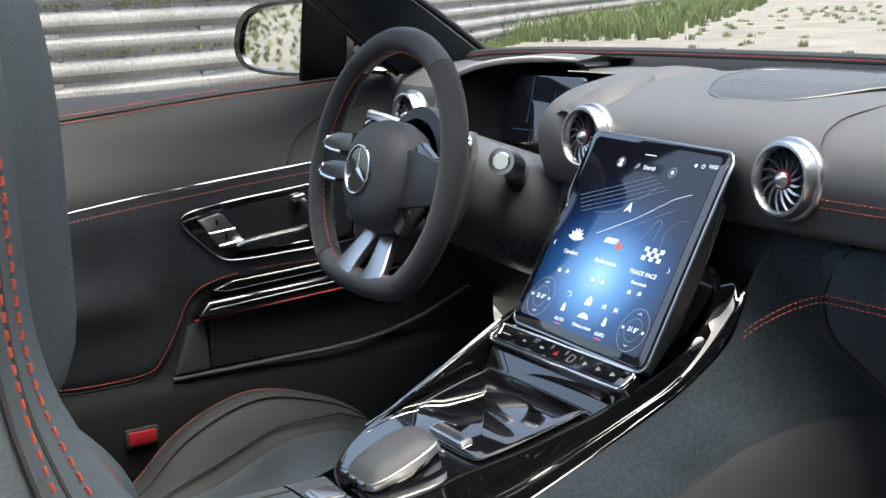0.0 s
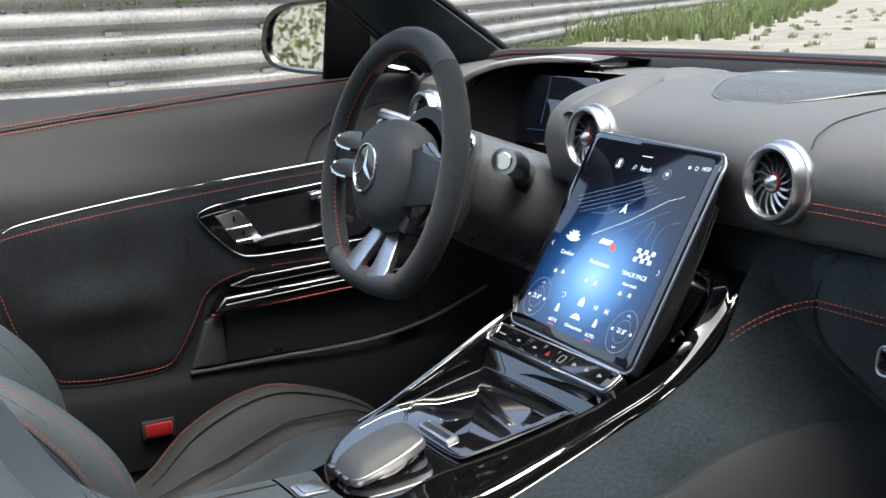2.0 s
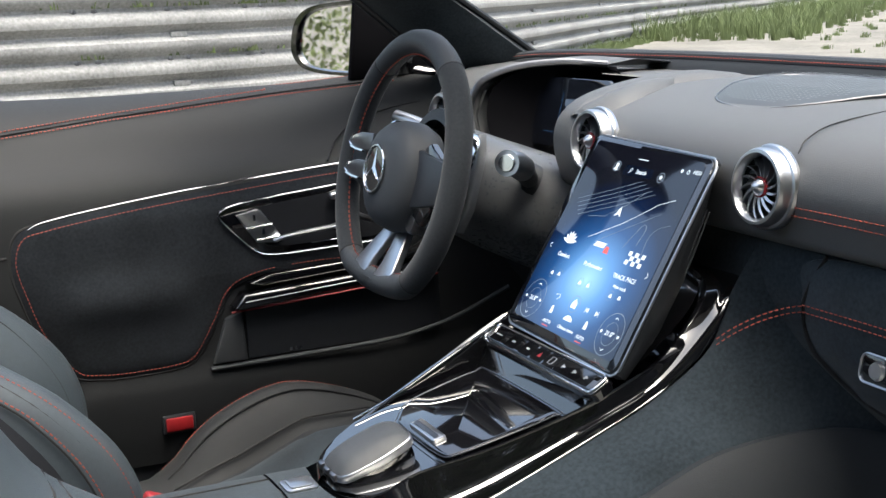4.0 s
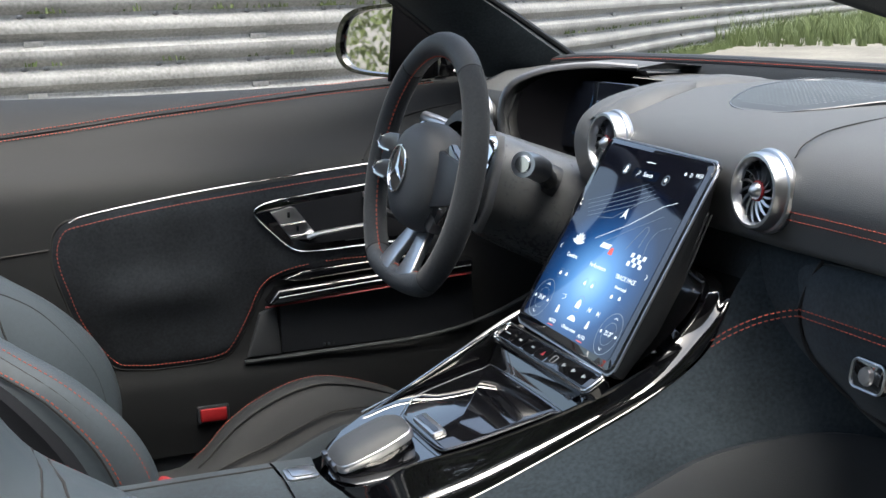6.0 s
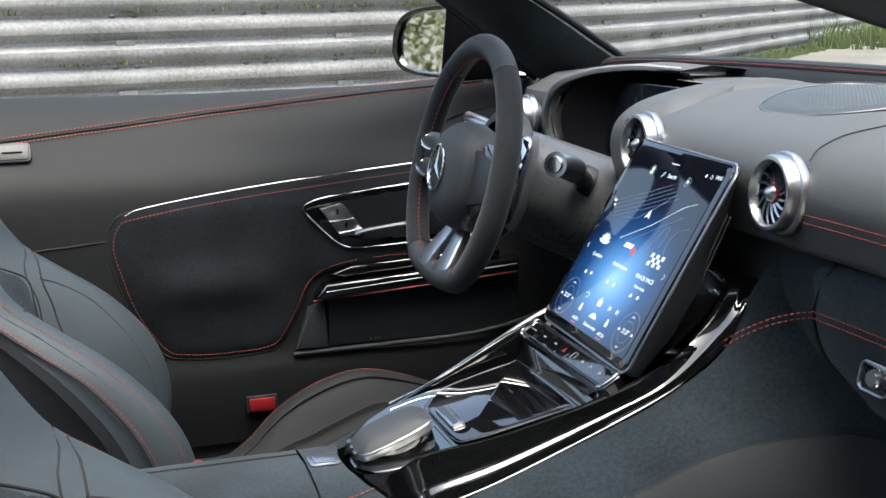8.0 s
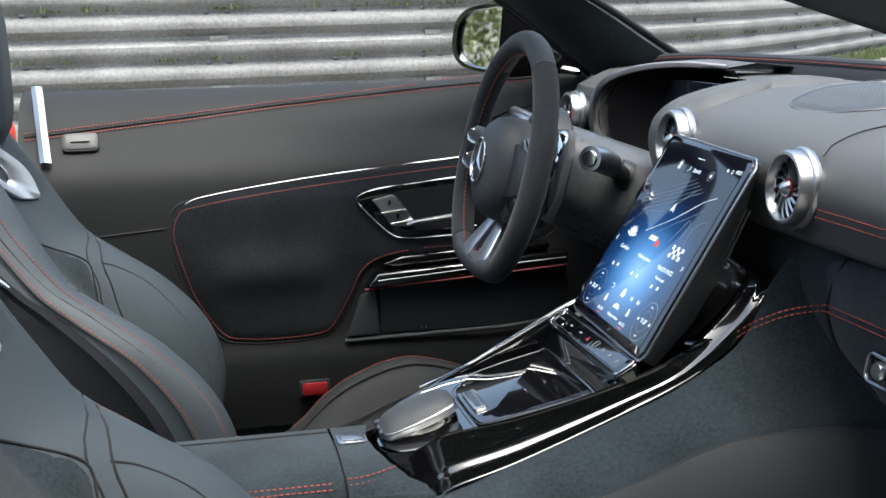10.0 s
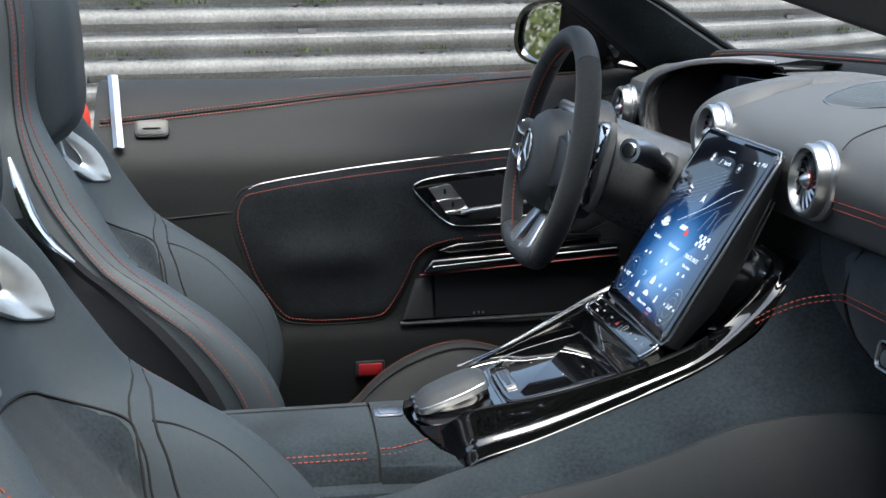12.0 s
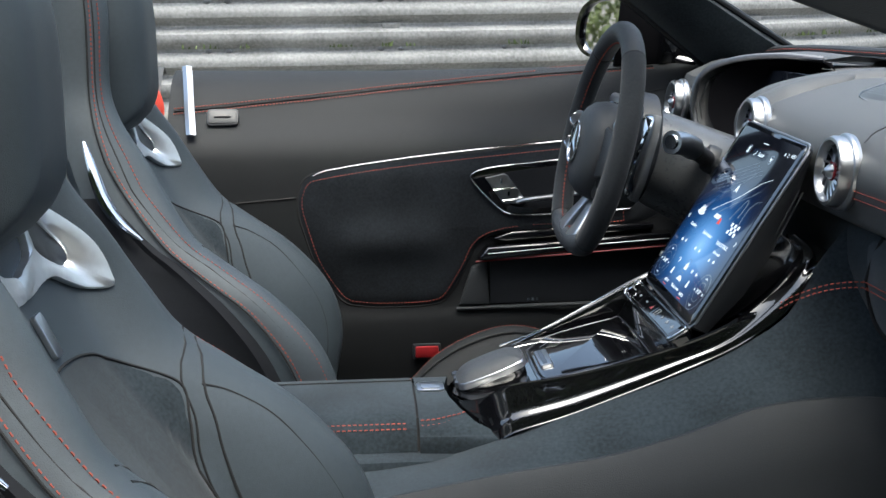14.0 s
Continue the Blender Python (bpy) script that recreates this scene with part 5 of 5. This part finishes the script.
SEAT_BO = [(q.x, q.y) for q in catmull([(z, b_, 0) for z, x, w, b_ in SEAT], 6)]


def seat_ring(z):
    xc, w = table(SEAT_FINE, z)
    bo = table(SEAT_BO, z)[0]
    low = [(0.0, 0.0), (0.22, 0.002), (0.38, 0.006), (0.46, bo * 0.28), (0.58, bo * 0.64), (0.72, bo * 0.92), (0.84, bo), (0.94, bo * 0.88), (0.99, bo * 0.55), (1.0, bo * 0.1), (1.0, -0.05), (0.95, -0.10), (0.6, -0.125)]
    high = [(0.0, 0.0), (0.28, 0.001), (0.48, 0.006), (0.58, bo * 0.20), (0.68, bo * 0.62), (0.76, bo * 0.94), (0.82, bo), (0.91, bo * 0.72), (0.98, bo * 0.25), (1.0, -0.004), (1.0, -0.030), (0.94, -0.052), (0.6, -0.070)]
    k = min(1.0, max(0.0, (z - 0.66) / 0.10))
    half = [(a[0] + (b[0] - a[0]) * k, a[1] + (b[1] - a[1]) * k) for a, b in zip(low, high)]
    return xc, w, half


def seat_point(z, v, h=0.0):
    """A place on the backrest's front; v runs from -1 to 1 across it."""
    xc, w, half = seat_ring(z)
    d = table(half[:9], abs(v))[0]
    return Vector((xc + d + h, v * w, z))


def seat_back():
    rows = []
    for i in range(64):
        z = Z0 + i * (Z1 - Z0) / 63
        xc, w, half = seat_ring(z)
        pts = catmull([(xc + d, v * w, z) for v, d in half], 2)
        ring = pts + [Vector((q.x, -q.y, q.z)) for q in reversed(pts[1:])]
        rows.append(ring)
    return grid(rows, wrap=True, ends=True)


def seat_line(points, h, r, n=8):
    return tube([seat_point(q.x, q.y, h) for q in catmull([(z, v, 0) for z, v in points], n)], r, 6)


YOKE = [(0.866, 0.030, 0), (0.862, 0.070, 0), (0.842, 0.104, 0), (0.818, 0.128, 0), (0.788, 0.144, 0), (0.752, 0.146, 0), (0.748, 0.130, 0), (0.761, 0.104, 0), (0.772, 0.078, 0), (0.772, 0.040, 0), (0.770, 0.0, 0), (0.789, 0.0, 0), (0.800, 0.044, 0), (0.830, 0.052, 0)]
YOKE_HOLE = [(0.848, 0.060, 0), (0.845, 0.070, 0), (0.832, 0.086, 0), (0.816, 0.104, 0), (0.798, 0.120, 0), (0.780, 0.124, 0), (0.775, 0.116, 0), (0.779, 0.104, 0), (0.785, 0.092, 0), (0.792, 0.082, 0), (0.798, 0.076, 0), (0.804, 0.072, 0), (0.812, 0.068, 0), (0.834, 0.062, 0)]


def car_seat():
    s = thing("car_seat", "dark grey leather sports seat with suede centre and red stitching", "car seat", "front seats")
    back = part("backrest", seat_back(), SKYLIT_LEATHER, s, "dark grey leather backrest")
    side_v = [(0.648, 0.53), (0.621, 0.46), (0.583, 0.39), (0.53, 0.355), (0.45, 0.35), (0.37, 0.35)]
    top_v = [(0.708, 0.10), (0.699, 0.34), (0.684, 0.45), (0.664, 0.52)]
    insert_o = [(q.x, q.y) for q in catmull([(z, -v, 0) for z, v in reversed(side_v)] + [(z, -v, 0) for z, v in reversed(top_v)] + [(z, v, 0) for z, v in top_v + side_v] + [(0.365, 0.0, 0)], 5, closed=True)]
    part("centre_insert", pad(insert_o, lambda z, v, h: seat_point(max(z, 0.362), v, h - 0.001), 0.008, 10, 8.0), SUEDE, s, "grey black suede centre panel")
    part("insert_seam", tube([seat_point(max(z, 0.362), v, 0.0005) for z, v in insert_o], 0.0015, 6, closed=True), SEAM, s)
    for sd in (-1, 1):
        part("bolster_seam", seat_line([(0.692, sd * 0.83), (0.688, sd * 0.79), (0.676, sd * 0.69), (0.658, sd * 0.56), (0.621, sd * 0.475), (0.583, sd * 0.405), (0.53, sd * 0.37), (0.45, sd * 0.365), (0.37, sd * 0.365)], 0.0002, 0.0013), SEAM, s)
        part("bolster_seam", seat_line([(0.680, sd * 0.83), (0.676, sd * 0.79), (0.662, sd * 0.68), (0.642, sd * 0.575), (0.609, sd * 0.50), (0.574, sd * 0.45), (0.53, sd * 0.42), (0.45, sd * 0.415), (0.37, sd * 0.415)], 0.0002, 0.0016), SEAM, s)
        part("panel_seam", seat_line([(0.647, sd * 0.585), (0.637, sd * 0.63), (0.62, sd * 0.655), (0.601, sd * 0.665), (0.574, sd * 0.66), (0.54, sd * 0.655), (0.49, sd * 0.66), (0.44, sd * 0.65), (0.37, sd * 0.63)], 0.0002, 0.0015), SEAM, s)
        edge = [(Z0 + 0.02 + k * 0.012, sd * 0.955) for k in range(58)]
        part("edge_seam", tube([seat_point(z, v, 0.0002) for z, v in edge], 0.0013, 5), SEAM, s)
        part("stitching", dashes([seat_point(z, sd * 0.925, 0.0010) for z, v in edge], 0.0038, 0.0026, 0.0008, up=Vector((1, 0, 0))), STITCH, s, "red contrast stitching")
        side = []
        for k in range(57):
            xc, w, half = seat_ring(edge[k][0])
            side.append(Vector((xc + table(SEAT_BO, edge[k][0])[0] * table([(0.60, 0.62), (0.70, 0.42), (0.80, 0.12)], edge[k][0])[0], sd * (w + 0.0008), edge[k][0])))
        part("side_seam", tube(side, 0.0014, 5), SEAM, s)
        part("stitching", dashes([q + Vector((0.006, 0, 0)) for q in side], 0.0038, 0.0026, 0.0008, up=Vector((0, sd, 0))), STITCH, s, "red contrast stitching")
        shell = []
        for k in range(24):
            z = 0.34 + k * 0.018
            xc, w, half = seat_ring(max(z, Z0))
            bo = table(SEAT_BO, max(z, Z0))[0]
            out = 1 - max(0.0, (z - 0.66) / 0.10) * 0.55
            shell.append([Vector((xc + d, sd * (w * 0.99 + e * out), z)) for d, e in ((bo * 0.50 * out - 0.03 * (1 - out) - 0.006, 0.0012), (bo * 0.42 * out - 0.03 * (1 - out) - 0.010, 0.010), (bo * 0.30 * out - 0.03 * (1 - out) - 0.012, 0.006), (-0.020 - 0.02 * (1 - out), 0.011), (-0.036 - 0.02 * (1 - out), 0.012), (-0.09, 0.010), (-0.13, -0.02))])
        part("back_shell", grid(shell), SHELL, s, "dark plastic back shell")
        shell_trim = [Vector((x, sd * y, z)) for x, y, z in ((-0.735, 0.212, 0.83), (-0.722, 0.226, 0.79), (-0.708, 0.234, 0.752), (-0.688, 0.240, 0.722), (-0.660, 0.246, 0.700))]
        part("shell_trim", tube(catmull(shell_trim, 6), 0.010, 10, flat=0.9, taper=lambda t: 0.25 + 0.75 * math.sin(math.pi * t)), CHROME, s, "bright metal crescent on the shell")
        # yoke of bright metal below the head restraint, a plate with a meshed opening
        def yoke_place(z, y, h):
            return seat_point(z, y / table(SEAT_FINE, z)[1], h)

        plate = catmull(YOKE, 4, closed=True)
        hole = catmull(YOKE_HOLE, 4, closed=True)
        rings = []
        for mix, h in ((0.0, -0.003), (0.0, 0.004), (0.08, 0.007), (0.55, 0.0085), (0.90, 0.006), (1.0, 0.002), (1.0, -0.006)):
            rings.append([yoke_place(a_.x + (b_.x - a_.x) * mix, sd * (a_.y + (b_.y - a_.y) * mix), h) for a_, b_ in zip(plate, hole)])
        part("yoke", grid(rings, wrap=True), YOKE_METAL, s, "bright satin metal yoke")
        part("yoke_mesh", pad([(q.x, sd * q.y) for q in hole], lambda z, y, h: yoke_place(z, y, h + 0.0005), 0.001, 4, 6.0), DARK_METAL, s, "dark metal mesh")
    head = [(q.x, q.y) for q in catmull([(0.825, -0.07, 0), (0.845, -0.092, 0), (0.95, -0.102, 0), (1.06, -0.092, 0), (1.10, -0.06, 0), (1.105, 0.0, 0), (1.10, 0.06, 0), (1.06, 0.092, 0), (0.95, 0.102, 0), (0.845, 0.092, 0), (0.825, 0.07, 0), (0.818, 0.0, 0)], 5, closed=True)]
    part("head_restraint", pad(head, lambda z, y, h: Vector((table(SEAT_FINE, z)[0] + 0.005 + h, y, z)), 0.062, 10, 5.0), SKYLIT_LEATHER, s, "padded leather head restraint")
    badge = part("badge", slab(rounded(0.022, 0.042, 0.005), 0.005, axes(seat_point(0.736, 0.020, 0.001), (0, 1, 0), (-0.42, 0, 0.90)), 0.0015), SATIN, s, "small metal badge")
    # cushion
    ZC = [(-0.56, 0.325), (-0.30, 0.315), (-0.20, 0.340), (-0.10, 0.382), (0.0, 0.388), (0.06, 0.365), (0.10, 0.30)]
    ZB = [(q.x, q.y) for q in catmull([(-0.56, 0.345, 0), (-0.35, 0.325, 0), (-0.292, 0.345, 0), (-0.247, 0.388, 0), (-0.20, 0.418, 0), (-0.14, 0.440, 0), (-0.086, 0.443, 0), (-0.013, 0.422, 0), (0.044, 0.394, 0), (0.08, 0.360, 0), (0.10, 0.30, 0)], 4)]
    rows = []
    for k in range(34):
        x = -0.56 + 0.66 * k / 33
        zc, zb = table(ZC, x)[0], table(ZB, x)[0]
        half = [(0.0, zc), (0.08, zc + 0.003), (0.13, zc + 0.006), (0.15, zc + (zb - zc) * 0.5), (0.18, zb - 0.004), (0.205, zb), (0.23, zb - 0.012), (0.245, zb - 0.05), (0.245, 0.26), (0.2, 0.235)]
        pts = catmull([(x, y, z) for y, z in half], 2)
        rows.append([Vector((q.x, -q.y, q.z)) for q in reversed(pts[1:])] + pts)
    # footwell shade is put into the cushion's darker leather colour
    part("seat_cushion", grid(rows), SHADED_LEATHER, s, "dark grey leather seat cushion")
    for sd in (-1, 1):
        part("cushion_seam", tube([(x, sd * 0.139, table(ZC, x)[0] + 0.012 + 0.2 * (table(ZB, x)[0] - table(ZC, x)[0])) for x in [-0.30 + 0.02 * k for k in range(19)]], 0.0018, 5), SEAM, s)
        part("cushion_seam", tube([(x, sd * 0.176, table(ZB, x)[0] - 0.004) for x in [-0.30 + 0.02 * k for k in range(19)]], 0.0016, 5), SEAM, s)
        part("stitching", dashes([(x, sd * 0.218, table(ZB, x)[0] - 0.0035) for x in [-0.30 + 0.01 * k for k in range(38)]], 0.0038, 0.0026, 0.0008), STITCH, s, "red contrast stitching")
    part("cushion_insert", pad([(q.x, q.y) for q in catmull([(-0.48, -0.12, 0), (-0.20, -0.125, 0), (-0.03, -0.12, 0), (0.0, -0.06, 0), (0.005, 0.0, 0), (0.0, 0.06, 0), (-0.03, 0.12, 0), (-0.20, 0.125, 0), (-0.48, 0.12, 0)], 5, closed=True)], lambda x, y, h: Vector((x, y, table(ZC, x)[0] + 0.004 + h)), 0.010, 8, 6.0), SUEDE, s, "suede cushion centre")
    part("base", box(0.46, 0.40, 0.06, Matrix.Translation((-0.26, 0, 0.25)), 0.01), PLASTIC, s)
    for x in (-0.43, -0.08):
        for y in (-0.17, 0.17):
            part("mount", box(0.05, 0.03, 0.05, Matrix.Translation((x, y, 0.235)), 0.004), PLASTIC, s)
    return s


seat = car_seat()
seat.location = (0, 0.43, 0)
seat2 = copy_thing(seat, pose(0.045, -0.425, 0))
buckle = thing("belt_buckle", "red seat belt buckle beside the driver's seat", "belt buckle")
part("body", box(0.035, 0.022, 0.05, pose(-0.405, 0.165, 0.470, 0, 25, 0), 0.006, 3), RED, buckle)
part("stalk", tube([(-0.415, 0.165, 0.455), (-0.44, 0.165, 0.36), (-0.46, 0.165, 0.24)], 0.010, 8), PLASTIC, buckle)

# ---- pillar, header, visor, roof ----
pillar = thing("windscreen_pillar", "dark suede covered windscreen pillar", "pillar", kind="structure", at=(0.065, 0, 0.011))
P_IN = catmull([(0.228, 0.86, 0.868), (0.16, 0.845, 0.92), (0.06, 0.82, 0.995), (-0.10, 0.74, 1.09), (-0.30, 0.66, 1.17)], 6)
P_OUT = catmull([(0.392, 0.84, 0.888), (0.30, 0.80, 0.938), (0.205, 0.77, 0.992), (0.03, 0.69, 1.075), (-0.22, 0.60, 1.165)], 6)
part("cover", grid([[a_ + Vector((0, 0.05, 0)), a_, a_.lerp(b_, 0.15) + Vector((0, -0.035, 0.0)), a_.lerp(b_, 0.5) + Vector((0, -0.045, 0)), a_.lerp(b_, 0.9) + Vector((0, -0.025, 0)), b_, b_ + Vector((0.02, 0.05, 0.01))] for a_, b_ in zip(P_IN, P_OUT)]), SUEDE, pillar, "dark suede pillar cover")
part("seal", tube([q + Vector((0.005, 0.0, 0.004)) for q in P_OUT], 0.006, 8), PLASTIC, pillar)
part("window_seal", tube([q + Vector((-0.004, 0.012, 0.0)) for q in P_IN], 0.006, 8), PLASTIC, pillar)
header = thing("windscreen_header", "dark grey header rail over the windscreen of the open car", "windscreen header", kind="structure")
HEADER = [(y, -0.16 + 0.20 * (1 - (y / 0.66) ** 2), 1.165 - 0.03 * (y / 0.66) ** 2) for y in (-0.60, -0.5, -0.35, -0.2, 0.0, 0.2, 0.35, 0.5, 0.60)]
part("rail", grid([[(x + dx, y, z + dz) for dx, dz in ((0.07, -0.030), (0.04, -0.042), (-0.02, -0.020), (-0.045, 0.004), (-0.02, 0.022), (0.05, 0.004), (0.07, -0.030))] for y, x, z in HEADER]), HEADLINER, header)
pillar_two = thing("windscreen_pillar", "dark suede covered windscreen pillar on the passenger's side", "pillar", kind="structure", at=(0.065, 0, 0.011))
part("cover", grid([[Vector((q.x, -q.y, q.z)) for q in (a_ + Vector((0, 0.05, 0)), a_, a_.lerp(b_, 0.15) + Vector((0, -0.035, 0.0)), a_.lerp(b_, 0.5) + Vector((0, -0.045, 0)), a_.lerp(b_, 0.9) + Vector((0, -0.025, 0)), b_, b_ + Vector((0.02, 0.05, 0.01)))] for a_, b_ in zip(P_IN, P_OUT)]), SUEDE, pillar_two)
visor = thing("sun_visor", "dark grey leather covered sun visor at the windscreen header", "sun visor")
VA, VB = Vector((-0.060, -0.46, 1.030)), Vector((0.075, -0.56, 0.972))
vm = axes(VA.lerp(VB, 0.5), VB - VA, (-0.3, 0.1, 0.6))
part("leaf", slab([(q[0], q[1] + 0.075) for q in rounded(0.26, 0.15, 0.02)], 0.02, vm @ Matrix.Translation((0.05, 0, -0.01)), 0.006, 3), LEATHER, visor)
part("hinge_end", slab([(q[0], q[1] + 0.06) for q in rounded(0.09, 0.12, 0.02)], 0.024, vm @ Matrix.Translation((-0.135, 0.008, -0.012)), 0.008, 3), LEATHER, visor)

# ---- door mirror ----
mirror = thing("side_mirror", "gloss black side mirror outside the driver's window", "mirror", at=(0.083, -0.005, 0.003))
mm = axes((0.073, 1.028, 0.935), (0.125, -0.205, 0), (0, 0, 1))
mo = [(q.x, q.y) for q in catmull([(-0.122, 0.0, 0), (-0.108, 0.036, 0), (-0.07, 0.056, 0), (0.02, 0.064, 0), (0.095, 0.064, 0), (0.112, 0.050, 0), (0.114, 0.0, 0), (0.108, -0.040, 0), (0.09, -0.052, 0), (-0.02, -0.052, 0), (-0.09, -0.044, 0), (-0.117, -0.026, 0)], 5, closed=True)]
mo = [(a_ * 1.08 + 0.012, b_ * 1.16) for a_, b_ in mo]
rows = [[mm @ Vector((q[0] * k, q[1] * k, z)) for q in mo] for k, z in ((0.86, -0.008), (0.90, 0.004), (1.0, 0.004), (1.03, -0.02), (0.98, -0.06), (0.8, -0.10), (0.4, -0.12), (0.02, -0.125))]
part("shell", grid(rows, wrap=True), PIANO, mirror, "gloss black mirror shell")
part("glass", slab([(q[0] * 0.87, q[1] * 0.87) for q in mo], 0.002, mm @ Matrix.Translation((0, 0, -0.007)), 0), MIRROR, mirror, "mirror glass")
part("foot", tube(catmull([(0.14, 0.97, 0.90), (0.17, 0.95, 0.885), (0.21, 0.93, 0.872)], 5), 0.022, 12, flat=0.7), PIANO, mirror)
corner = thing("mirror_corner_trim", "black triangular trim in the window corner", "car trim", at=(0.07, 0, 0.008))
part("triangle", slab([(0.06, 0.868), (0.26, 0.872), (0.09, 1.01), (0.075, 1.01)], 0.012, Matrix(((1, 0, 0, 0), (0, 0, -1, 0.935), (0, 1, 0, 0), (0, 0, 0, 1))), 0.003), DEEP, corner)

# ---- plants ----
LEAF = material("foliage", (0.10, 0.13, 0.035), 0.7, vary=0.35, vary_scale=3)
GRASS = material("grass", (0.085, 0.115, 0.040), 0.75, vary=0.35, vary_scale=2)


def tufts(name, spots, label, blades, size, mat, seed):
    rnd = random.Random(seed)
    v_, f_ = [], []
    for x, y, z, s in spots:
        for k in range(blades):
            a_ = rnd.random() * 6.283
            r_ = rnd.random() * 0.10
            h_ = size * s * (0.5 + rnd.random())
            bx, by = x + r_ * math.cos(a_), y + r_ * math.sin(a_)
            lx, ly = (rnd.random() - 0.5) * h_ * 0.9, (rnd.random() - 0.5) * h_ * 0.9
            w_ = 0.006 + 0.004 * rnd.random()
            n_ = len(v_)
            v_ += [(bx - w_, by, z), (bx + w_, by, z), (bx + lx * 0.4 + w_ * 0.7, by + ly * 0.4, z + h_ * 0.65), (bx + lx * 0.4 - w_ * 0.7, by + ly * 0.4, z + h_ * 0.65), (bx + lx, by + ly, z + h_)]
            f_ += [(n_, n_ + 1, n_ + 2, n_ + 3), (n_ + 3, n_ + 2, n_ + 4)]
    me_ = bpy.data.meshes.new(name)
    me_.from_pydata(v_, [], f_)
    me_.materials.append(mat)
    return tagged(new(name, me_), label, "grass", "", "stuff")


rnd = random.Random(5)
spots = []
for k in range(900):
    i = rnd.randrange(40, len(RAIL_LINE) - 1)
    q = RAIL_LINE[i].lerp(RAIL_LINE[i + 1], rnd.random())
    d = (RAIL_LINE[i + 1] - RAIL_LINE[i]).normalized()
    off = 0.1 + rnd.random() ** 1.6 * (0.3 if i < 53 else 3.0)
    spots.append((q.x + d.y * off, q.y - d.x * off, -0.02, (0.15 + 0.2 * rnd.random()) if i < 53 else (0.6 + 0.8 * rnd.random())))
for k in range(420):
    spots.append((12 + rnd.random() * 30, 5 + rnd.random() * 24, -0.02, 0.12 + 0.2 * rnd.random()))
tufts("grass", spots, "green grass and weeds along the guardrail foot", 26, 0.30, GRASS, 3)
gaps = []
for k in range(420):
    i = rnd.randrange(4, len(RAIL_LINE) - 12)
    q = RAIL_LINE[i].lerp(RAIL_LINE[i + 1], rnd.random())
    d = (RAIL_LINE[i + 1] - RAIL_LINE[i]).normalized()
    gaps.append((q.x + d.y * 0.02, q.y - d.x * 0.02, rnd.choice((0.10, 0.53, 0.96)) - 0.005, 1))
tufts("grass", gaps, "thin moss and grass in the guardrail gaps", 10, 0.05, GRASS, 4)


def hedge(name, centre, size, n, seed, leaf=0.04, label="sunlit yellow green bushes beside the track", mat=None):
    rnd_ = random.Random(seed)
    v_, f_ = [], []
    for k in range(n):
        p_ = Vector((rnd_.gauss(0, 0.45) * size[0], rnd_.gauss(0, 0.45) * size[1], abs(rnd_.gauss(0.35, 0.3)) * size[2])) + Vector(centre)
        s_ = leaf * (0.75 + rnd_.random())
        e_ = Euler((rnd_.random() * 6, rnd_.random() * 6, rnd_.random() * 6)).to_matrix()
        n_ = len(v_)
        v_ += [p_ + e_ @ Vector(c_) for c_ in ((-s_, 0, 0), (0, -s_ * 0.5, 0), (s_, 0, 0), (0, s_ * 0.5, 0))]
        f_.append((n_, n_ + 1, n_ + 2, n_ + 3))
    me_ = bpy.data.meshes.new(name)
    me_.from_pydata([tuple(q) for q in v_], [], f_)
    me_.materials.append(mat or LEAF)
    return tagged(new(name, me_), label, "bush", "", "stuff")


hedge("bushes", (-13, 5.5, 0), (3, 5, 4), 20000, 7)

# unseen bushes added behind the camera: they cut side light and darken gloss reflections
BLOCKER_LEAF = material("blocker_foliage", (0.045, 0.065, 0.022), 0.8, vary=0.35, vary_scale=1.5)
for cx in (-17, -10, -3, 4, 11, 18):
    hedge("bushes", (cx, -10.0 - (cx % 3) * 0.5, 0), (5.0, 2.0, 11.0), 9000, 40 + cx, 0.20, "unseen tall dark green bushes added to block light", BLOCKER_LEAF)
